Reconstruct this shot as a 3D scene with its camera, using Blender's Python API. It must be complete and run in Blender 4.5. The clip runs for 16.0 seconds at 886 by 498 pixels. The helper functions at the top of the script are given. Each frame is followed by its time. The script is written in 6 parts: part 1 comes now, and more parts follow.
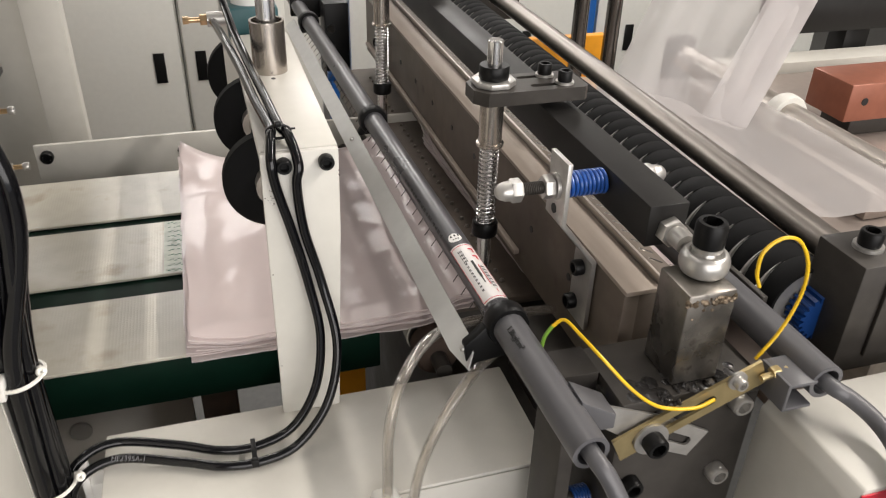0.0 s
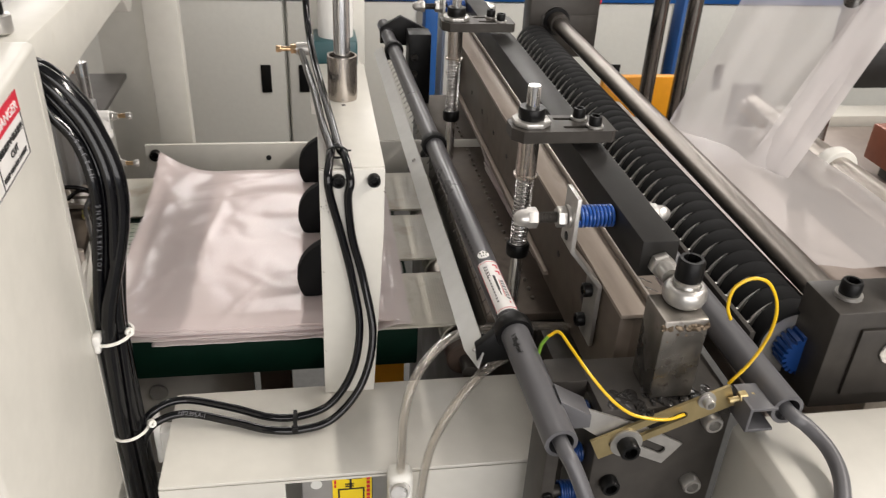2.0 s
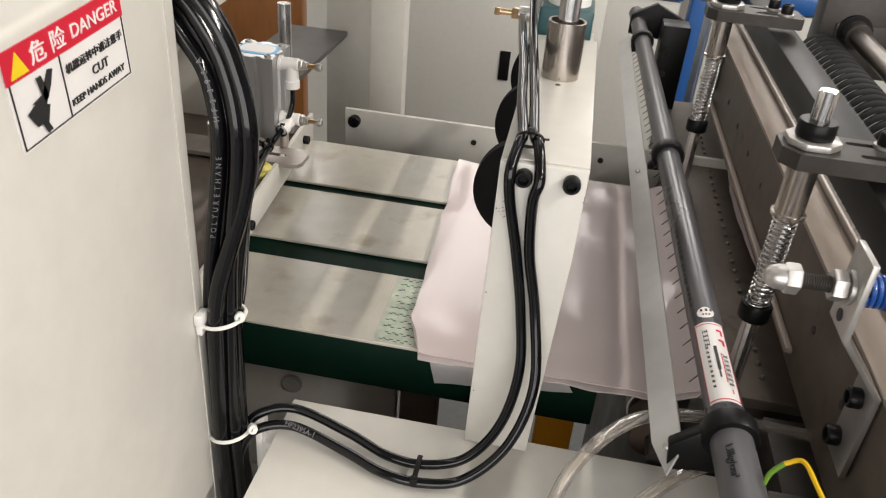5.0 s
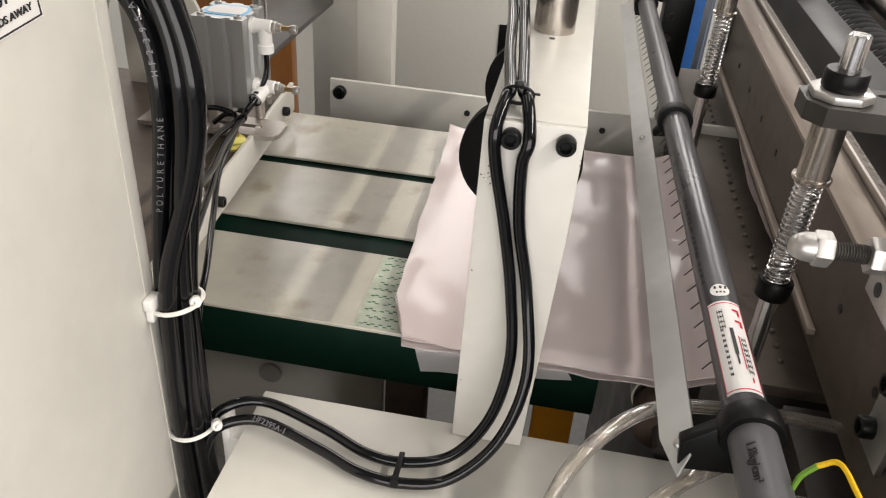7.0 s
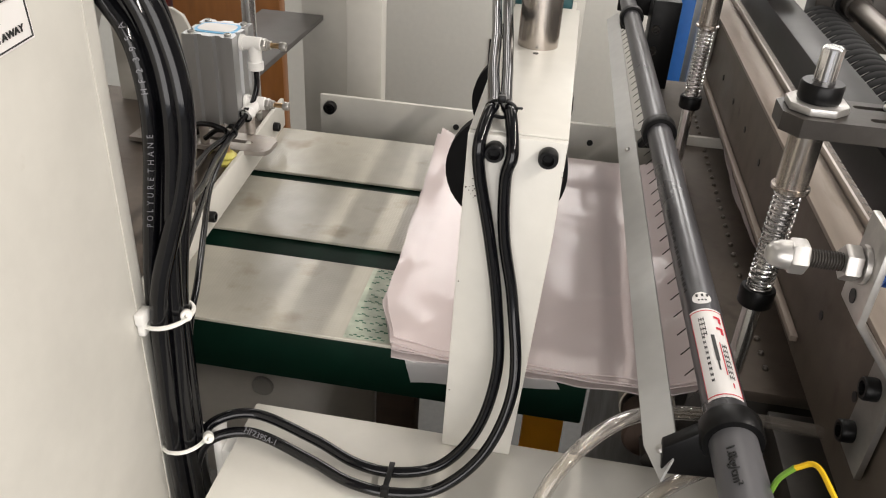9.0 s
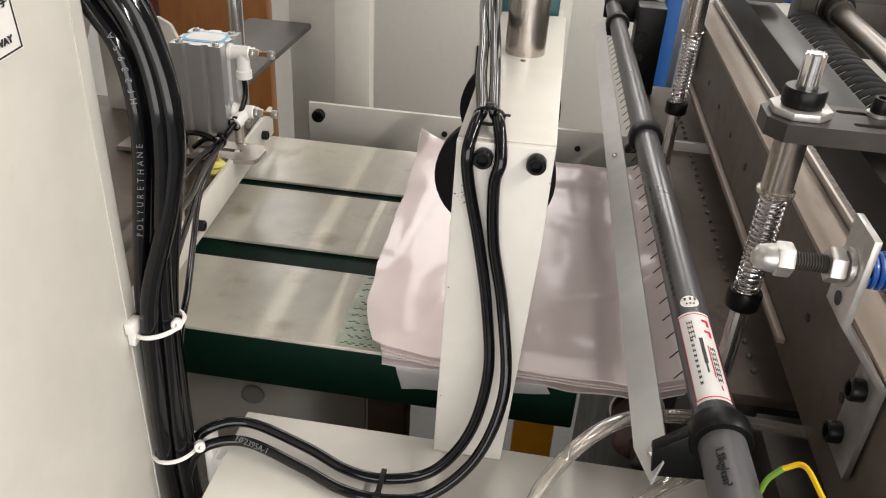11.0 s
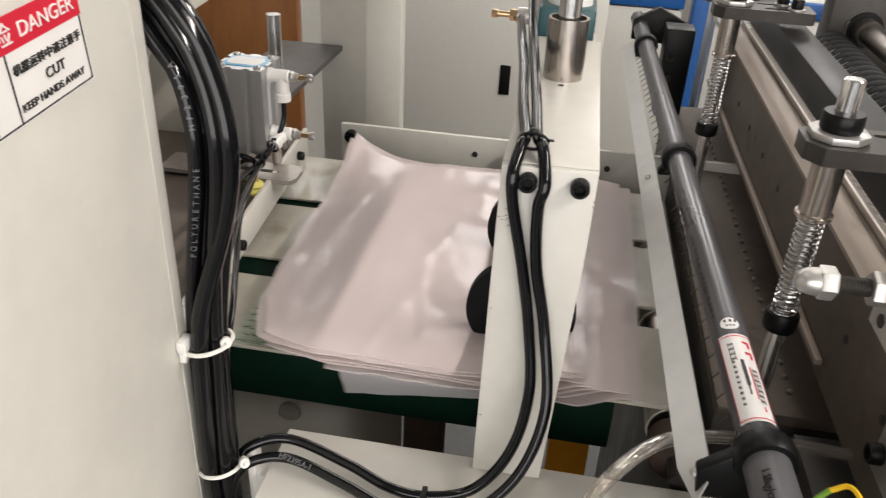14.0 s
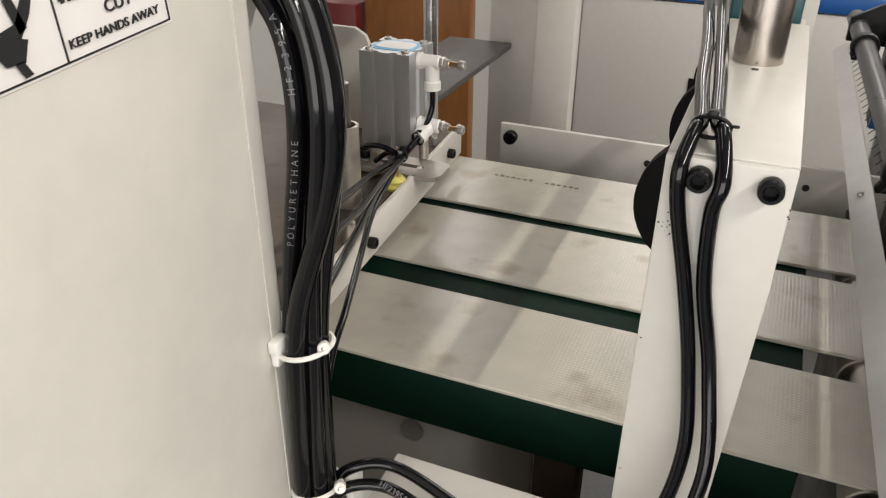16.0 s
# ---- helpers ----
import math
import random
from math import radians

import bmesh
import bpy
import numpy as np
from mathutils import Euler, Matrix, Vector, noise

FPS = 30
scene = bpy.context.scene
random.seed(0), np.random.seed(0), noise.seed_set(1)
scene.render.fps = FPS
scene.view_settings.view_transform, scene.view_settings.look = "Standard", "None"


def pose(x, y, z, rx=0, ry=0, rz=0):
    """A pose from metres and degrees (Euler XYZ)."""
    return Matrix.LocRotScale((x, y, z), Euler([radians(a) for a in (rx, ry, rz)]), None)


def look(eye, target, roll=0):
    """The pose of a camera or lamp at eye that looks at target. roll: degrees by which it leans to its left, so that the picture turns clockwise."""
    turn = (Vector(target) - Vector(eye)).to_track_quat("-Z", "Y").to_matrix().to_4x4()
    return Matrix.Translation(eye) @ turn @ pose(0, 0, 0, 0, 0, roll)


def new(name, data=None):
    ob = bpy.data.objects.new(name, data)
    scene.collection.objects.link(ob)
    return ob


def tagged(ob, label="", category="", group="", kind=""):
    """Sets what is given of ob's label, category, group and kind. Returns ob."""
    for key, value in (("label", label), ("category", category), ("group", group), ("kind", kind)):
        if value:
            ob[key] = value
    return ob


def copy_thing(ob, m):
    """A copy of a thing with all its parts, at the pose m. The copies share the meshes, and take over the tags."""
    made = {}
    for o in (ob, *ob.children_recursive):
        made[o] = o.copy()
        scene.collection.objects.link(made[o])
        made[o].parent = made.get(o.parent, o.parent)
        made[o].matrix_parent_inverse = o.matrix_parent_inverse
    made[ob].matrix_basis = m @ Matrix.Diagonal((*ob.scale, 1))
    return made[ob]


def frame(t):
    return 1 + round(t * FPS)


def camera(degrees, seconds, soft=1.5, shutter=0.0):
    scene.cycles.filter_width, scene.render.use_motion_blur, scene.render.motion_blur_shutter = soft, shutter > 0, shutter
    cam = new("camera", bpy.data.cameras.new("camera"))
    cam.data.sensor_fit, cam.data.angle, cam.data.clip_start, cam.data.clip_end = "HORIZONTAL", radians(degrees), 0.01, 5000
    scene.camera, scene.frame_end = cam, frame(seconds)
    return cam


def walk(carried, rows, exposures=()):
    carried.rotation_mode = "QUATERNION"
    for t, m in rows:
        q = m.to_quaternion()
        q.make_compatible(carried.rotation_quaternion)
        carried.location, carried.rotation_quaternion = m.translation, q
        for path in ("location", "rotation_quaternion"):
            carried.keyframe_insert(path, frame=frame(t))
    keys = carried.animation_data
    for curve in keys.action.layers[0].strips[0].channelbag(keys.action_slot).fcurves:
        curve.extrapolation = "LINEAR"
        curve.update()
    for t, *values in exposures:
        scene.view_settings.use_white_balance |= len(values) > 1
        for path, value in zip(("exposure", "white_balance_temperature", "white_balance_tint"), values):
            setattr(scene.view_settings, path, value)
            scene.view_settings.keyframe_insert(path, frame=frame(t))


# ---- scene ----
cam = camera(58.4, 16.0, soft=1.1, shutter=0.5)
PATH = [
    (0, (0.028, 0.046, 1.328), (0.544, 1.676, 0.289), 1.7),
    (0.5, (0.039, 0.009, 1.340), (0.501, 1.641, 0.293), 2.4),
    (1, (0.049, -0.017, 1.35), (0.459, 1.642, 0.311), 3.2),
    (1.5, (0.058, -0.040, 1.369), (0.421, 1.633, 0.328), 3.1),
    (2, (0.057, -0.050, 1.377), (0.360, 1.655, 0.369), 3.0),
    (2.5, (0.060, -0.058, 1.377), (0.274, 1.678, 0.415), 2.5),
    (3, (0.046, -0.060, 1.369), (0.169, 1.691, 0.418), 2.2),
    (3.5, (0.046, -0.035, 1.360), (0.084, 1.711, 0.387), 2.9),
    (4, (0.074, 0.014, 1.337), (-0.008, 1.746, 0.352), 4.5),
    (4.2, (0.081, 0.040, 1.329), (-0.053, 1.766, 0.335), 5.0),
    (6.3, (0.097, 0.167, 1.26), (-0.185, 1.834, 0.191), 4.1),
    (6.5, (0.103, 0.172, 1.258), (-0.179, 1.839, 0.19), 3.8),
    (7, (0.098, 0.167, 1.261), (-0.14, 1.84, 0.192), 4.1),
    (7.5, (0.101, 0.17, 1.261), (-0.118, 1.85, 0.198), 4.0),
    (8, (0.098, 0.168, 1.262), (-0.116, 1.851, 0.203), 4.0),
    (8.5, (0.103, 0.166, 1.262), (-0.12, 1.853, 0.213), 3.8),
    (9, (0.104, 0.16, 1.265), (-0.125, 1.853, 0.225), 3.7),
    (11.5, (0.104, 0.156, 1.267), (-0.098, 1.866, 0.25), 3.6),
    (12, (0.1, 0.152, 1.27), (-0.104, 1.867, 0.262), 3.6),
    (12.5, (0.097, 0.149, 1.272), (-0.106, 1.867, 0.268), 3.4),
    (13, (0.093, 0.148, 1.272), (-0.113, 1.869, 0.273), 3.4),
    (13.5, (0.092, 0.146, 1.273), (-0.124, 1.868, 0.28), 3.4),
    (14, (0.089, 0.147, 1.274), (-0.166, 1.866, 0.283), 3.0),
    (14.5, (0.074, 0.173, 1.253), (-0.323, 1.864, 0.26), 2.4),
    (15, (0.072, 0.206, 1.228), (-0.489, 1.848, 0.232), 1.5),
    (15.5, (0.085, 0.210, 1.223), (-0.537, 1.846, 0.244), 1.0),
    (16, (0.094, 0.227, 1.223), (-0.584, 1.851, 0.256), 0.4),
]
walk(cam, [(t, look(eye, target, roll)) for t, eye, target, roll in PATH],
     exposures=[(0, 0.0), (1.5, -0.05), (2.4, -0.16), (3.0, -0.27), (3.5, -0.25), (4.2, -0.17), (6.5, 0.0), (12.5, 0.02), (13.5, -0.02), (14.5, -0.10), (16, -0.12)])


# ---- world and light: a closed works hall, its ceiling panels unseen and assumed ----
world = bpy.data.worlds.new("world")
scene.world = world
world.use_nodes = True
world.node_tree.nodes["Background"].inputs[0].default_value = (0.95, 0.96, 1.0, 1)
world.node_tree.nodes["Background"].inputs[1].default_value = 0.8
scene.view_settings.exposure = 0.0


def area_lamp(name, m, sx, sy, watts, colour):
    lamp = bpy.data.lights.new(name, "AREA")
    lamp.shape, lamp.size, lamp.size_y, lamp.energy, lamp.color = "RECTANGLE", sx, sy, watts, colour
    ob = new(name, lamp)
    ob.matrix_world = m
    return ob


# soft overhead light from assumed panels that never come into view
for lx, ly, w in ((-1.4, 0.7, 10), (0.4, 2.0, 14)):
    area_lamp("ceiling_panel_light", pose(lx, ly, 3.6), 0.4, 2.2, w, (1.0, 0.93, 0.86))
# a long tube lamp hung parallel to the machine's cross bars
area_lamp("tube_lamp", look((2.65, -0.3, 3.55), (0.0, -0.3, 0.9)), 4.2, 0.08, 160, (1.0, 0.93, 0.86))
# unseen broad light added in the south wall's opening, to brighten front faces
area_lamp("door_daylight", look((0.85, -2.95, 1.7), (0.25, 0.6, 1.0)), 4.2, 2.4, 116, (1.0, 0.95, 0.915))
# unseen lights added in the north wall, for reflections on belts, bags and steel
LIGHT_OPENINGS_X = (-2.6, -1.35, -0.1, 1.15, 2.4)
for wx in LIGHT_OPENINGS_X:
    area_lamp("window_daylight", look((wx, 4.3, 2.75), (wx * 0.6, 1.0, 1.2)), 0.75, 1.1, 17, (1.0, 0.955, 0.91))


# ---- mesh helpers ----
def V(*a):
    return Vector(a)


def box(bm, x0, x1, y0, y1, z0, z1, bevel=0.0, seg=2, m=None):
    b = bmesh.new()
    bmesh.ops.create_cube(b, size=1)
    for v in b.verts:
        v.co = Vector(((x0 + x1) / 2 + v.co.x * (x1 - x0), (y0 + y1) / 2 + v.co.y * (y1 - y0), (z0 + z1) / 2 + v.co.z * (z1 - z0)))
    if bevel:
        bmesh.ops.bevel(b, geom=b.edges[:], offset=bevel, segments=seg, profile=0.5, affect="EDGES")
    if m is not None:
        b.transform(m)
    merge(bm, b)
    return bm


def merge(bm, b):
    b.verts.index_update()
    vs = [bm.verts.new(v.co) for v in b.verts]
    for f in b.faces:
        g = bm.faces.new([vs[v.index] for v in f.verts])
        g.smooth = f.smooth
    b.free()


def basis(d):
    d = Vector(d).normalized()
    a = Vector((0, 0, 1)) if abs(d.z) < 0.9 else Vector((1, 0, 0))
    u = d.cross(a).normalized()
    return d, u, d.cross(u).normalized()


def lathe(bm, p, d, profile, seg=24, smooth=True, phase=0.0):
    """Turns a profile of (distance along d, radius) about the axis through p."""
    p = Vector(p)
    d, u, w = basis(d)
    rings = []
    for h, r in profile:
        if r <= 1e-6:
            rings.append([bm.verts.new(p + d * h)])
        else:
            rings.append([bm.verts.new(p + d * h + (u * math.cos(a) + w * math.sin(a)) * r)
                          for a in (phase + 2 * math.pi * k / seg for k in range(seg))])
    for a, b in zip(rings, rings[1:]):
        for k in range(seg):
            n = (k + 1) % seg
            if len(a) == 1 and len(b) == 1:
                continue
            if len(a) == 1:
                f = bm.faces.new((a[0], b[k], b[n]))
            elif len(b) == 1:
                f = bm.faces.new((a[k], b[0], a[n]))
            else:
                f = bm.faces.new((a[k], b[k], b[n], a[n]))
            f.smooth = smooth
    return bm


def cyl(bm, p0, p1, r, seg=24, bevel=0.0, smooth=True, phase=0.0):
    p0, p1 = Vector(p0), Vector(p1)
    h = (p1 - p0).length
    e = bevel
    prof = [(0, 0), (0, r - e)] + ([(e, r), (h - e, r)] if e else [(0, r), (h, r)]) + [(h, r - e), (h, 0)]
    if not e:
        prof = [(0, 0), (0, r), (h, r), (h, 0)]
    b = bmesh.new()
    lathe(b, p0, p1 - p0, prof, seg, smooth, phase)
    for f in b.faces:
        f.normal_update()
        if abs(f.normal.dot((p1 - p0).normalized())) > 0.9:
            f.smooth = False
    merge(bm, b)
    return bm


def pipe(bm, p0, p1, ro, ri, seg=28):
    h = (Vector(p1) - Vector(p0)).length
    return lathe(bm, p0, Vector(p1) - Vector(p0), [(0, ri), (0, ro), (h, ro), (h, ri), (0, ri)], seg)


def hexnut(bm, p, d, flats, h, phase=0.0):
    r = flats / math.sqrt(3)
    return lathe(bm, p, d, [(0, 0), (0, r * 0.93), (h * 0.12, r), (h * 0.88, r), (h, r * 0.93), (h, 0)], 6, False, phase)


def socket_head(bm, p, d, r, h):
    """A socket cap screw's head with its hexagonal well."""
    d = Vector(d).normalized()
    lathe(bm, p, d, [(0, 0), (0, r * 0.97), (h * 0.08, r), (h * 0.86, r), (h, r * 0.88), (h, r * 0.62)], 20)
    lathe(bm, p, d, [(h, r * 0.62), (h * 0.4, r * 0.6), (h * 0.4, 0)], 6, False)
    return bm


def smooth_path(pts, n=8):
    pts = [Vector(p) for p in pts]
    ext = [2 * pts[0] - pts[1]] + pts + [2 * pts[-1] - pts[-2]]
    out = []
    for a, b, c, d in zip(ext, ext[1:], ext[2:], ext[3:]):
        for k in range(n):
            t = k / n
            out.append(0.5 * (2 * b + (c - a) * t + (2 * a - 5 * b + 4 * c - d) * t * t + (3 * b - a - 3 * c + d) * t ** 3))
    return out + [pts[-1]]


def sweep(bm, pts, r, seg=10, n=8, inner=0.0):
    path = smooth_path(pts, n) if n else [Vector(p) for p in pts]
    d, u, w = basis(path[1] - path[0])
    rings = []
    for k, p in enumerate(path):
        t = (path[min(k + 1, len(path) - 1)] - path[max(k - 1, 0)]).normalized()
        u = (u - t * u.dot(t)).normalized()
        w = t.cross(u)
        rings.append([bm.verts.new(p + (u * math.cos(a) + w * math.sin(a)) * r) for a in (2 * math.pi * i / seg for i in range(seg))])
    for a, b in zip(rings, rings[1:]):
        for k in range(seg):
            bm.faces.new((a[k], a[(k + 1) % seg], b[(k + 1) % seg], b[k])).smooth = True
    if not inner:
        bm.faces.new(rings[0][::-1])
        bm.faces.new(rings[-1])
    else:
        tips = []
        for k, p in enumerate(path):
            tips.append([bm.verts.new(p + (v.co - p) * (inner / r)) for v in rings[k]])
        for a, b in zip(tips, tips[1:]):
            for k in range(seg):
                bm.faces.new((a[k], b[k], b[(k + 1) % seg], a[(k + 1) % seg])).smooth = True
    return bm


def helix(bm, p0, p1, R, r, turns, seg=6, per=18):
    p0, p1 = Vector(p0), Vector(p1)
    d, u, w = basis(p1 - p0)
    n = int(turns * per)
    pts = [p0 + (p1 - p0) * (k / n) + (u * math.cos(2 * math.pi * k / per) + w * math.sin(2 * math.pi * k / per)) * R for k in range(n + 1)]
    return sweep(bm, pts, r, seg, 0)


def prism(bm, poly, m, depth, bevel=0.0):
    """A flat polygon in the local xy plane, given depth along local z, placed by m."""
    b = bmesh.new()
    lo = [b.verts.new((x, y, 0)) for x, y in poly]
    hi = [b.verts.new((x, y, depth)) for x, y in poly]
    b.faces.new(lo[::-1])
    b.faces.new(hi)
    for k in range(len(poly)):
        n = (k + 1) % len(poly)
        b.faces.new((lo[k], lo[n], hi[n], hi[k]))
    bmesh.ops.recalc_face_normals(b, faces=b.faces[:])
    if bevel:
        bmesh.ops.bevel(b, geom=b.edges[:], offset=bevel, segments=2, profile=0.5, affect="EDGES")
    b.transform(m)
    merge(bm, b)
    return bm


def slot_points(cx, cy, length, width, ang=0.0, n=6):
    pts = []
    for sgn in (1, -1):
        for k in range(n + 1):
            a = -math.pi / 2 + math.pi * k / n + (0 if sgn > 0 else math.pi)
            x, y = sgn * (length - width) / 2 + width / 2 * math.cos(a), width / 2 * math.sin(a)
            pts.append((cx + x * math.cos(ang) - y * math.sin(ang), cy + x * math.sin(ang) + y * math.cos(ang)))
    return pts


def holed_plate(bm, outline, holes, m, depth):
    """A plate with real holes: bridges each hole by triangulated fill."""
    b = bmesh.new()
    for z in (0, depth):
        edges = []
        for loop in [outline] + holes:
            vs = [b.verts.new((x, y, z)) for x, y in loop]
            edges += [b.edges.new((vs[k], vs[(k + 1) % len(vs)])) for k in range(len(vs))]
        bmesh.ops.triangle_fill(b, use_beauty=True, use_dissolve=False, edges=edges)
    for loop in [outline] + holes:
        for k in range(len(loop)):
            (x0, y0), (x1, y1) = loop[k], loop[(k + 1) % len(loop)]
            b.faces.new([b.verts.new(c) for c in ((x0, y0, 0), (x1, y1, 0), (x1, y1, depth), (x0, y0, depth))])
    bmesh.ops.remove_doubles(b, verts=b.verts[:], dist=1e-6)
    bmesh.ops.recalc_face_normals(b, faces=b.faces[:])
    b.transform(m)
    merge(bm, b)
    return bm


def thing(name, label, category, at=(0, 0, 0), group="", kind=""):
    ob = new(name)
    ob.location = at
    ob.empty_display_size = 0.02
    return tagged(ob, label, category, group, kind)


def origin(ob):
    p = Vector((0, 0, 0))
    while ob is not None:
        p += ob.location
        ob = ob.parent
    return p


def part(name, bm, material, parent, label="", smooth_all=False):
    """Links a bmesh, given in world places, as one mesh under a thing or part."""
    me = bpy.data.meshes.new(name)
    bm.normal_update()
    if parent is not None:
        bmesh.ops.translate(bm, verts=bm.verts[:], vec=-origin(parent))
    if smooth_all:
        for f in bm.faces:
            f.smooth = True
    bm.to_mesh(me)
    bm.free()
    me.set_sharp_from_angle(angle=radians(38))
    me.materials.append(material)
    ob = new(name, me)
    ob.parent = parent
    if label:
        ob["label"] = label
    return ob


def solid(name, bm, material, label, category, group="", kind=""):
    return tagged(part(name, bm, material, None), label, category, group, kind)


# ---- materials ----
def mat(name, colour, rough=0.5, metal=0.0, var=0.06, grain=60.0, stain=0.05, stain_scale=6.0, bump=0.05, bump_scale=400.0,
        stretch=(1, 1, 1), coat=0.0, spec=0.5, dirt=None, dirt_at=0.62):
    m = bpy.data.materials.new(name)
    m.use_nodes = True
    n, l = m.node_tree.nodes, m.node_tree.links
    p = n["Principled BSDF"]
    co = n.new("ShaderNodeTexCoord")
    mp = n.new("ShaderNodeMapping")
    mp.inputs["Scale"].default_value = stretch
    l.new(co.outputs["Object"], mp.inputs[0])

    def noise_tex(scale, detail=3.0):
        t = n.new("ShaderNodeTexNoise")
        t.inputs["Scale"].default_value, t.inputs["Detail"].default_value = scale, detail
        l.new(mp.outputs[0], t.inputs["Vector"])
        return t

    def ramp(src, lo, hi):
        r = n.new("ShaderNodeMapRange")
        r.inputs[1].default_value, r.inputs[2].default_value = 0.3, 0.7
        r.inputs[3].default_value, r.inputs[4].default_value = lo, hi
        l.new(src, r.inputs[0])
        return r.outputs[0]

    fine, wide = noise_tex(grain), noise_tex(stain_scale, 5.0)
    a = n.new("ShaderNodeMath")
    a.operation = "MULTIPLY"
    l.new(ramp(fine.outputs[0], 1 - var, 1 + var), a.inputs[0])
    l.new(ramp(wide.outputs[0], 1 - stain, 1 + stain), a.inputs[1])
    mul = n.new("ShaderNodeVectorMath")
    mul.operation = "SCALE"
    mul.inputs[0].default_value = colour
    l.new(a.outputs[0], mul.inputs["Scale"])
    col = mul.outputs[0]
    if dirt:
        spots = noise_tex(stain_scale * 4.0, 8.0)
        r = n.new("ShaderNodeMapRange")
        r.inputs[1].default_value, r.inputs[2].default_value = dirt_at, dirt_at + 0.14
        l.new(spots.outputs[0], r.inputs[0])
        mix = n.new("ShaderNodeMix")
        mix.data_type = "RGBA"
        l.new(r.outputs[0], mix.inputs[0])
        l.new(col, mix.inputs[6])
        mix.inputs[7].default_value = (*dirt, 1)
        col = mix.outputs[2]
    l.new(col, p.inputs["Base Color"])
    l.new(ramp(wide.outputs[0], max(0.02, rough * 0.8), min(1, rough * 1.2)), p.inputs["Roughness"])
    p.inputs["Metallic"].default_value = metal
    p.inputs["Coat Weight"].default_value = coat
    p.inputs["Specular IOR Level"].default_value = spec
    if bump:
        b = n.new("ShaderNodeBump")
        b.inputs["Strength"].default_value, b.inputs["Distance"].default_value = bump, 0.001
        l.new(noise_tex(bump_scale).outputs[0], b.inputs["Height"])
        l.new(b.outputs[0], p.inputs["Normal"])
    return m


CREAM = mat("cream_paint", (0.595, 0.578, 0.528), 0.36, spec=0.4, var=0.025, stain=0.06, stain_scale=5, bump=0.06, bump_scale=350, dirt=(0.45, 0.41, 0.34), dirt_at=0.70)
WALL = mat("cabinet_paint", (0.66, 0.66, 0.62), 0.4, var=0.02, stain=0.04, stain_scale=2, bump=0.03)
GREEN = mat("dark_green_paint", (0.001, 0.013, 0.0072), 0.55, spec=0.12, var=0.1, stain=0.2)
BLACK = mat("black_plastic", (0.0036, 0.0036, 0.0038), 0.42, spec=0.25, var=0.1, bump=0.05)
TUBE = mat("black_polyurethane", (0.0026, 0.0027, 0.0036), 0.13, spec=0.38, var=0.1, bump=0.0, coat=0.08)
RUBBER = mat("matt_black_rubber", (0.005, 0.005, 0.0054), 0.72, spec=0.15, var=0.12, stain=0.2, bump=0.15, bump_scale=900)
PVC = mat("grey_pvc", (0.098, 0.097, 0.103), 0.36, var=0.04, stain=0.08, bump=0.03)
PVC_BAR = mat("grey_bar_housing", (0.052, 0.051, 0.056), 0.3, var=0.04, stain=0.08, bump=0.0, coat=0.06)
STEEL = mat("brushed_steel", (0.52, 0.475, 0.43), 0.34, 0.72, var=0.10, grain=120, stain=0.12, stain_scale=12, bump=0.05, stretch=(1, 0.12, 1), dirt=(0.30, 0.25, 0.2), dirt_at=0.66)
DARK = mat("blackened_steel", (0.050, 0.045, 0.040), 0.42, 0.3, spec=0.3, var=0.10, grain=80, stain=0.2, stain_scale=14, bump=0.06, dirt=(0.05, 0.045, 0.04), dirt_at=0.6)
PLATE = mat("oiled_grey_plate", (0.112, 0.090, 0.072), 0.45, 0.3, var=0.10, stain=0.2, stain_scale=9, bump=0.05, dirt=(0.08, 0.06, 0.05), dirt_at=0.62)
BLACKBAR = mat("black_anodised_bar", (0.022, 0.021, 0.020), 0.42, 0.2, spec=0.25, var=0.08, stain=0.15, bump=0.05)
CHROME = mat("polished_steel", (0.72, 0.71, 0.70), 0.16, 0.95, var=0.03, stain=0.06, bump=0.0)
STRIP = mat("ground_steel_strip", (0.34, 0.285, 0.24), 0.5, 0.25, var=0.10, grain=120, stain=0.15, stain_scale=12, bump=0.05, stretch=(1, 0.12, 1), dirt=(0.16, 0.13, 0.1), dirt_at=0.64)
LIGHTGREY = mat("light_grey_panel_paint", (0.46, 0.44, 0.41), 0.35, var=0.04, stain=0.1)
ZINC = mat("zinc_plate", (0.52, 0.505, 0.48), 0.34, 0.75, var=0.06, grain=150, stain=0.1, stain_scale=30, bump=0.08, bump_scale=500)
GOLD = mat("yellow_zinc", (0.50, 0.40, 0.21), 0.33, 0.8, var=0.08, stain=0.2, stain_scale=25, bump=0.05)
BRASS = mat("brass", (0.60, 0.42, 0.24), 0.3, 1.0, var=0.05)
ALU = mat("anodised_aluminium", (0.52, 0.52, 0.52), 0.38, 0.9, var=0.05, stain=0.06, stretch=(1, 1, 0.1))
BLUE = mat("blue_paint", (0.01, 0.10, 0.36), 0.4, var=0.05)
# blue darkened to carry the shade that the gear stands in
SHADEBLUE = mat("shaded_blue", (0.006, 0.04, 0.17), 0.4, var=0.08)
SPRINGBLUE = mat("blue_spring_paint", (0.012, 0.07, 0.30), 0.3, var=0.08, coat=0.3)
YELLOW = mat("yellow_insulation", (0.80, 0.50, 0.01), 0.35, var=0.04, bump=0.0)
WIREGREEN = mat("green_insulation", (0.18, 0.36, 0.04), 0.35, var=0.04, bump=0.0)
ORANGE = mat("orange_paint", (0.85, 0.36, 0.015), 0.4, var=0.04)
BROWN = mat("varnished_brown_board", (0.22, 0.085, 0.02), 0.35, var=0.15, stain=0.2, stretch=(1, 1, 0.2))
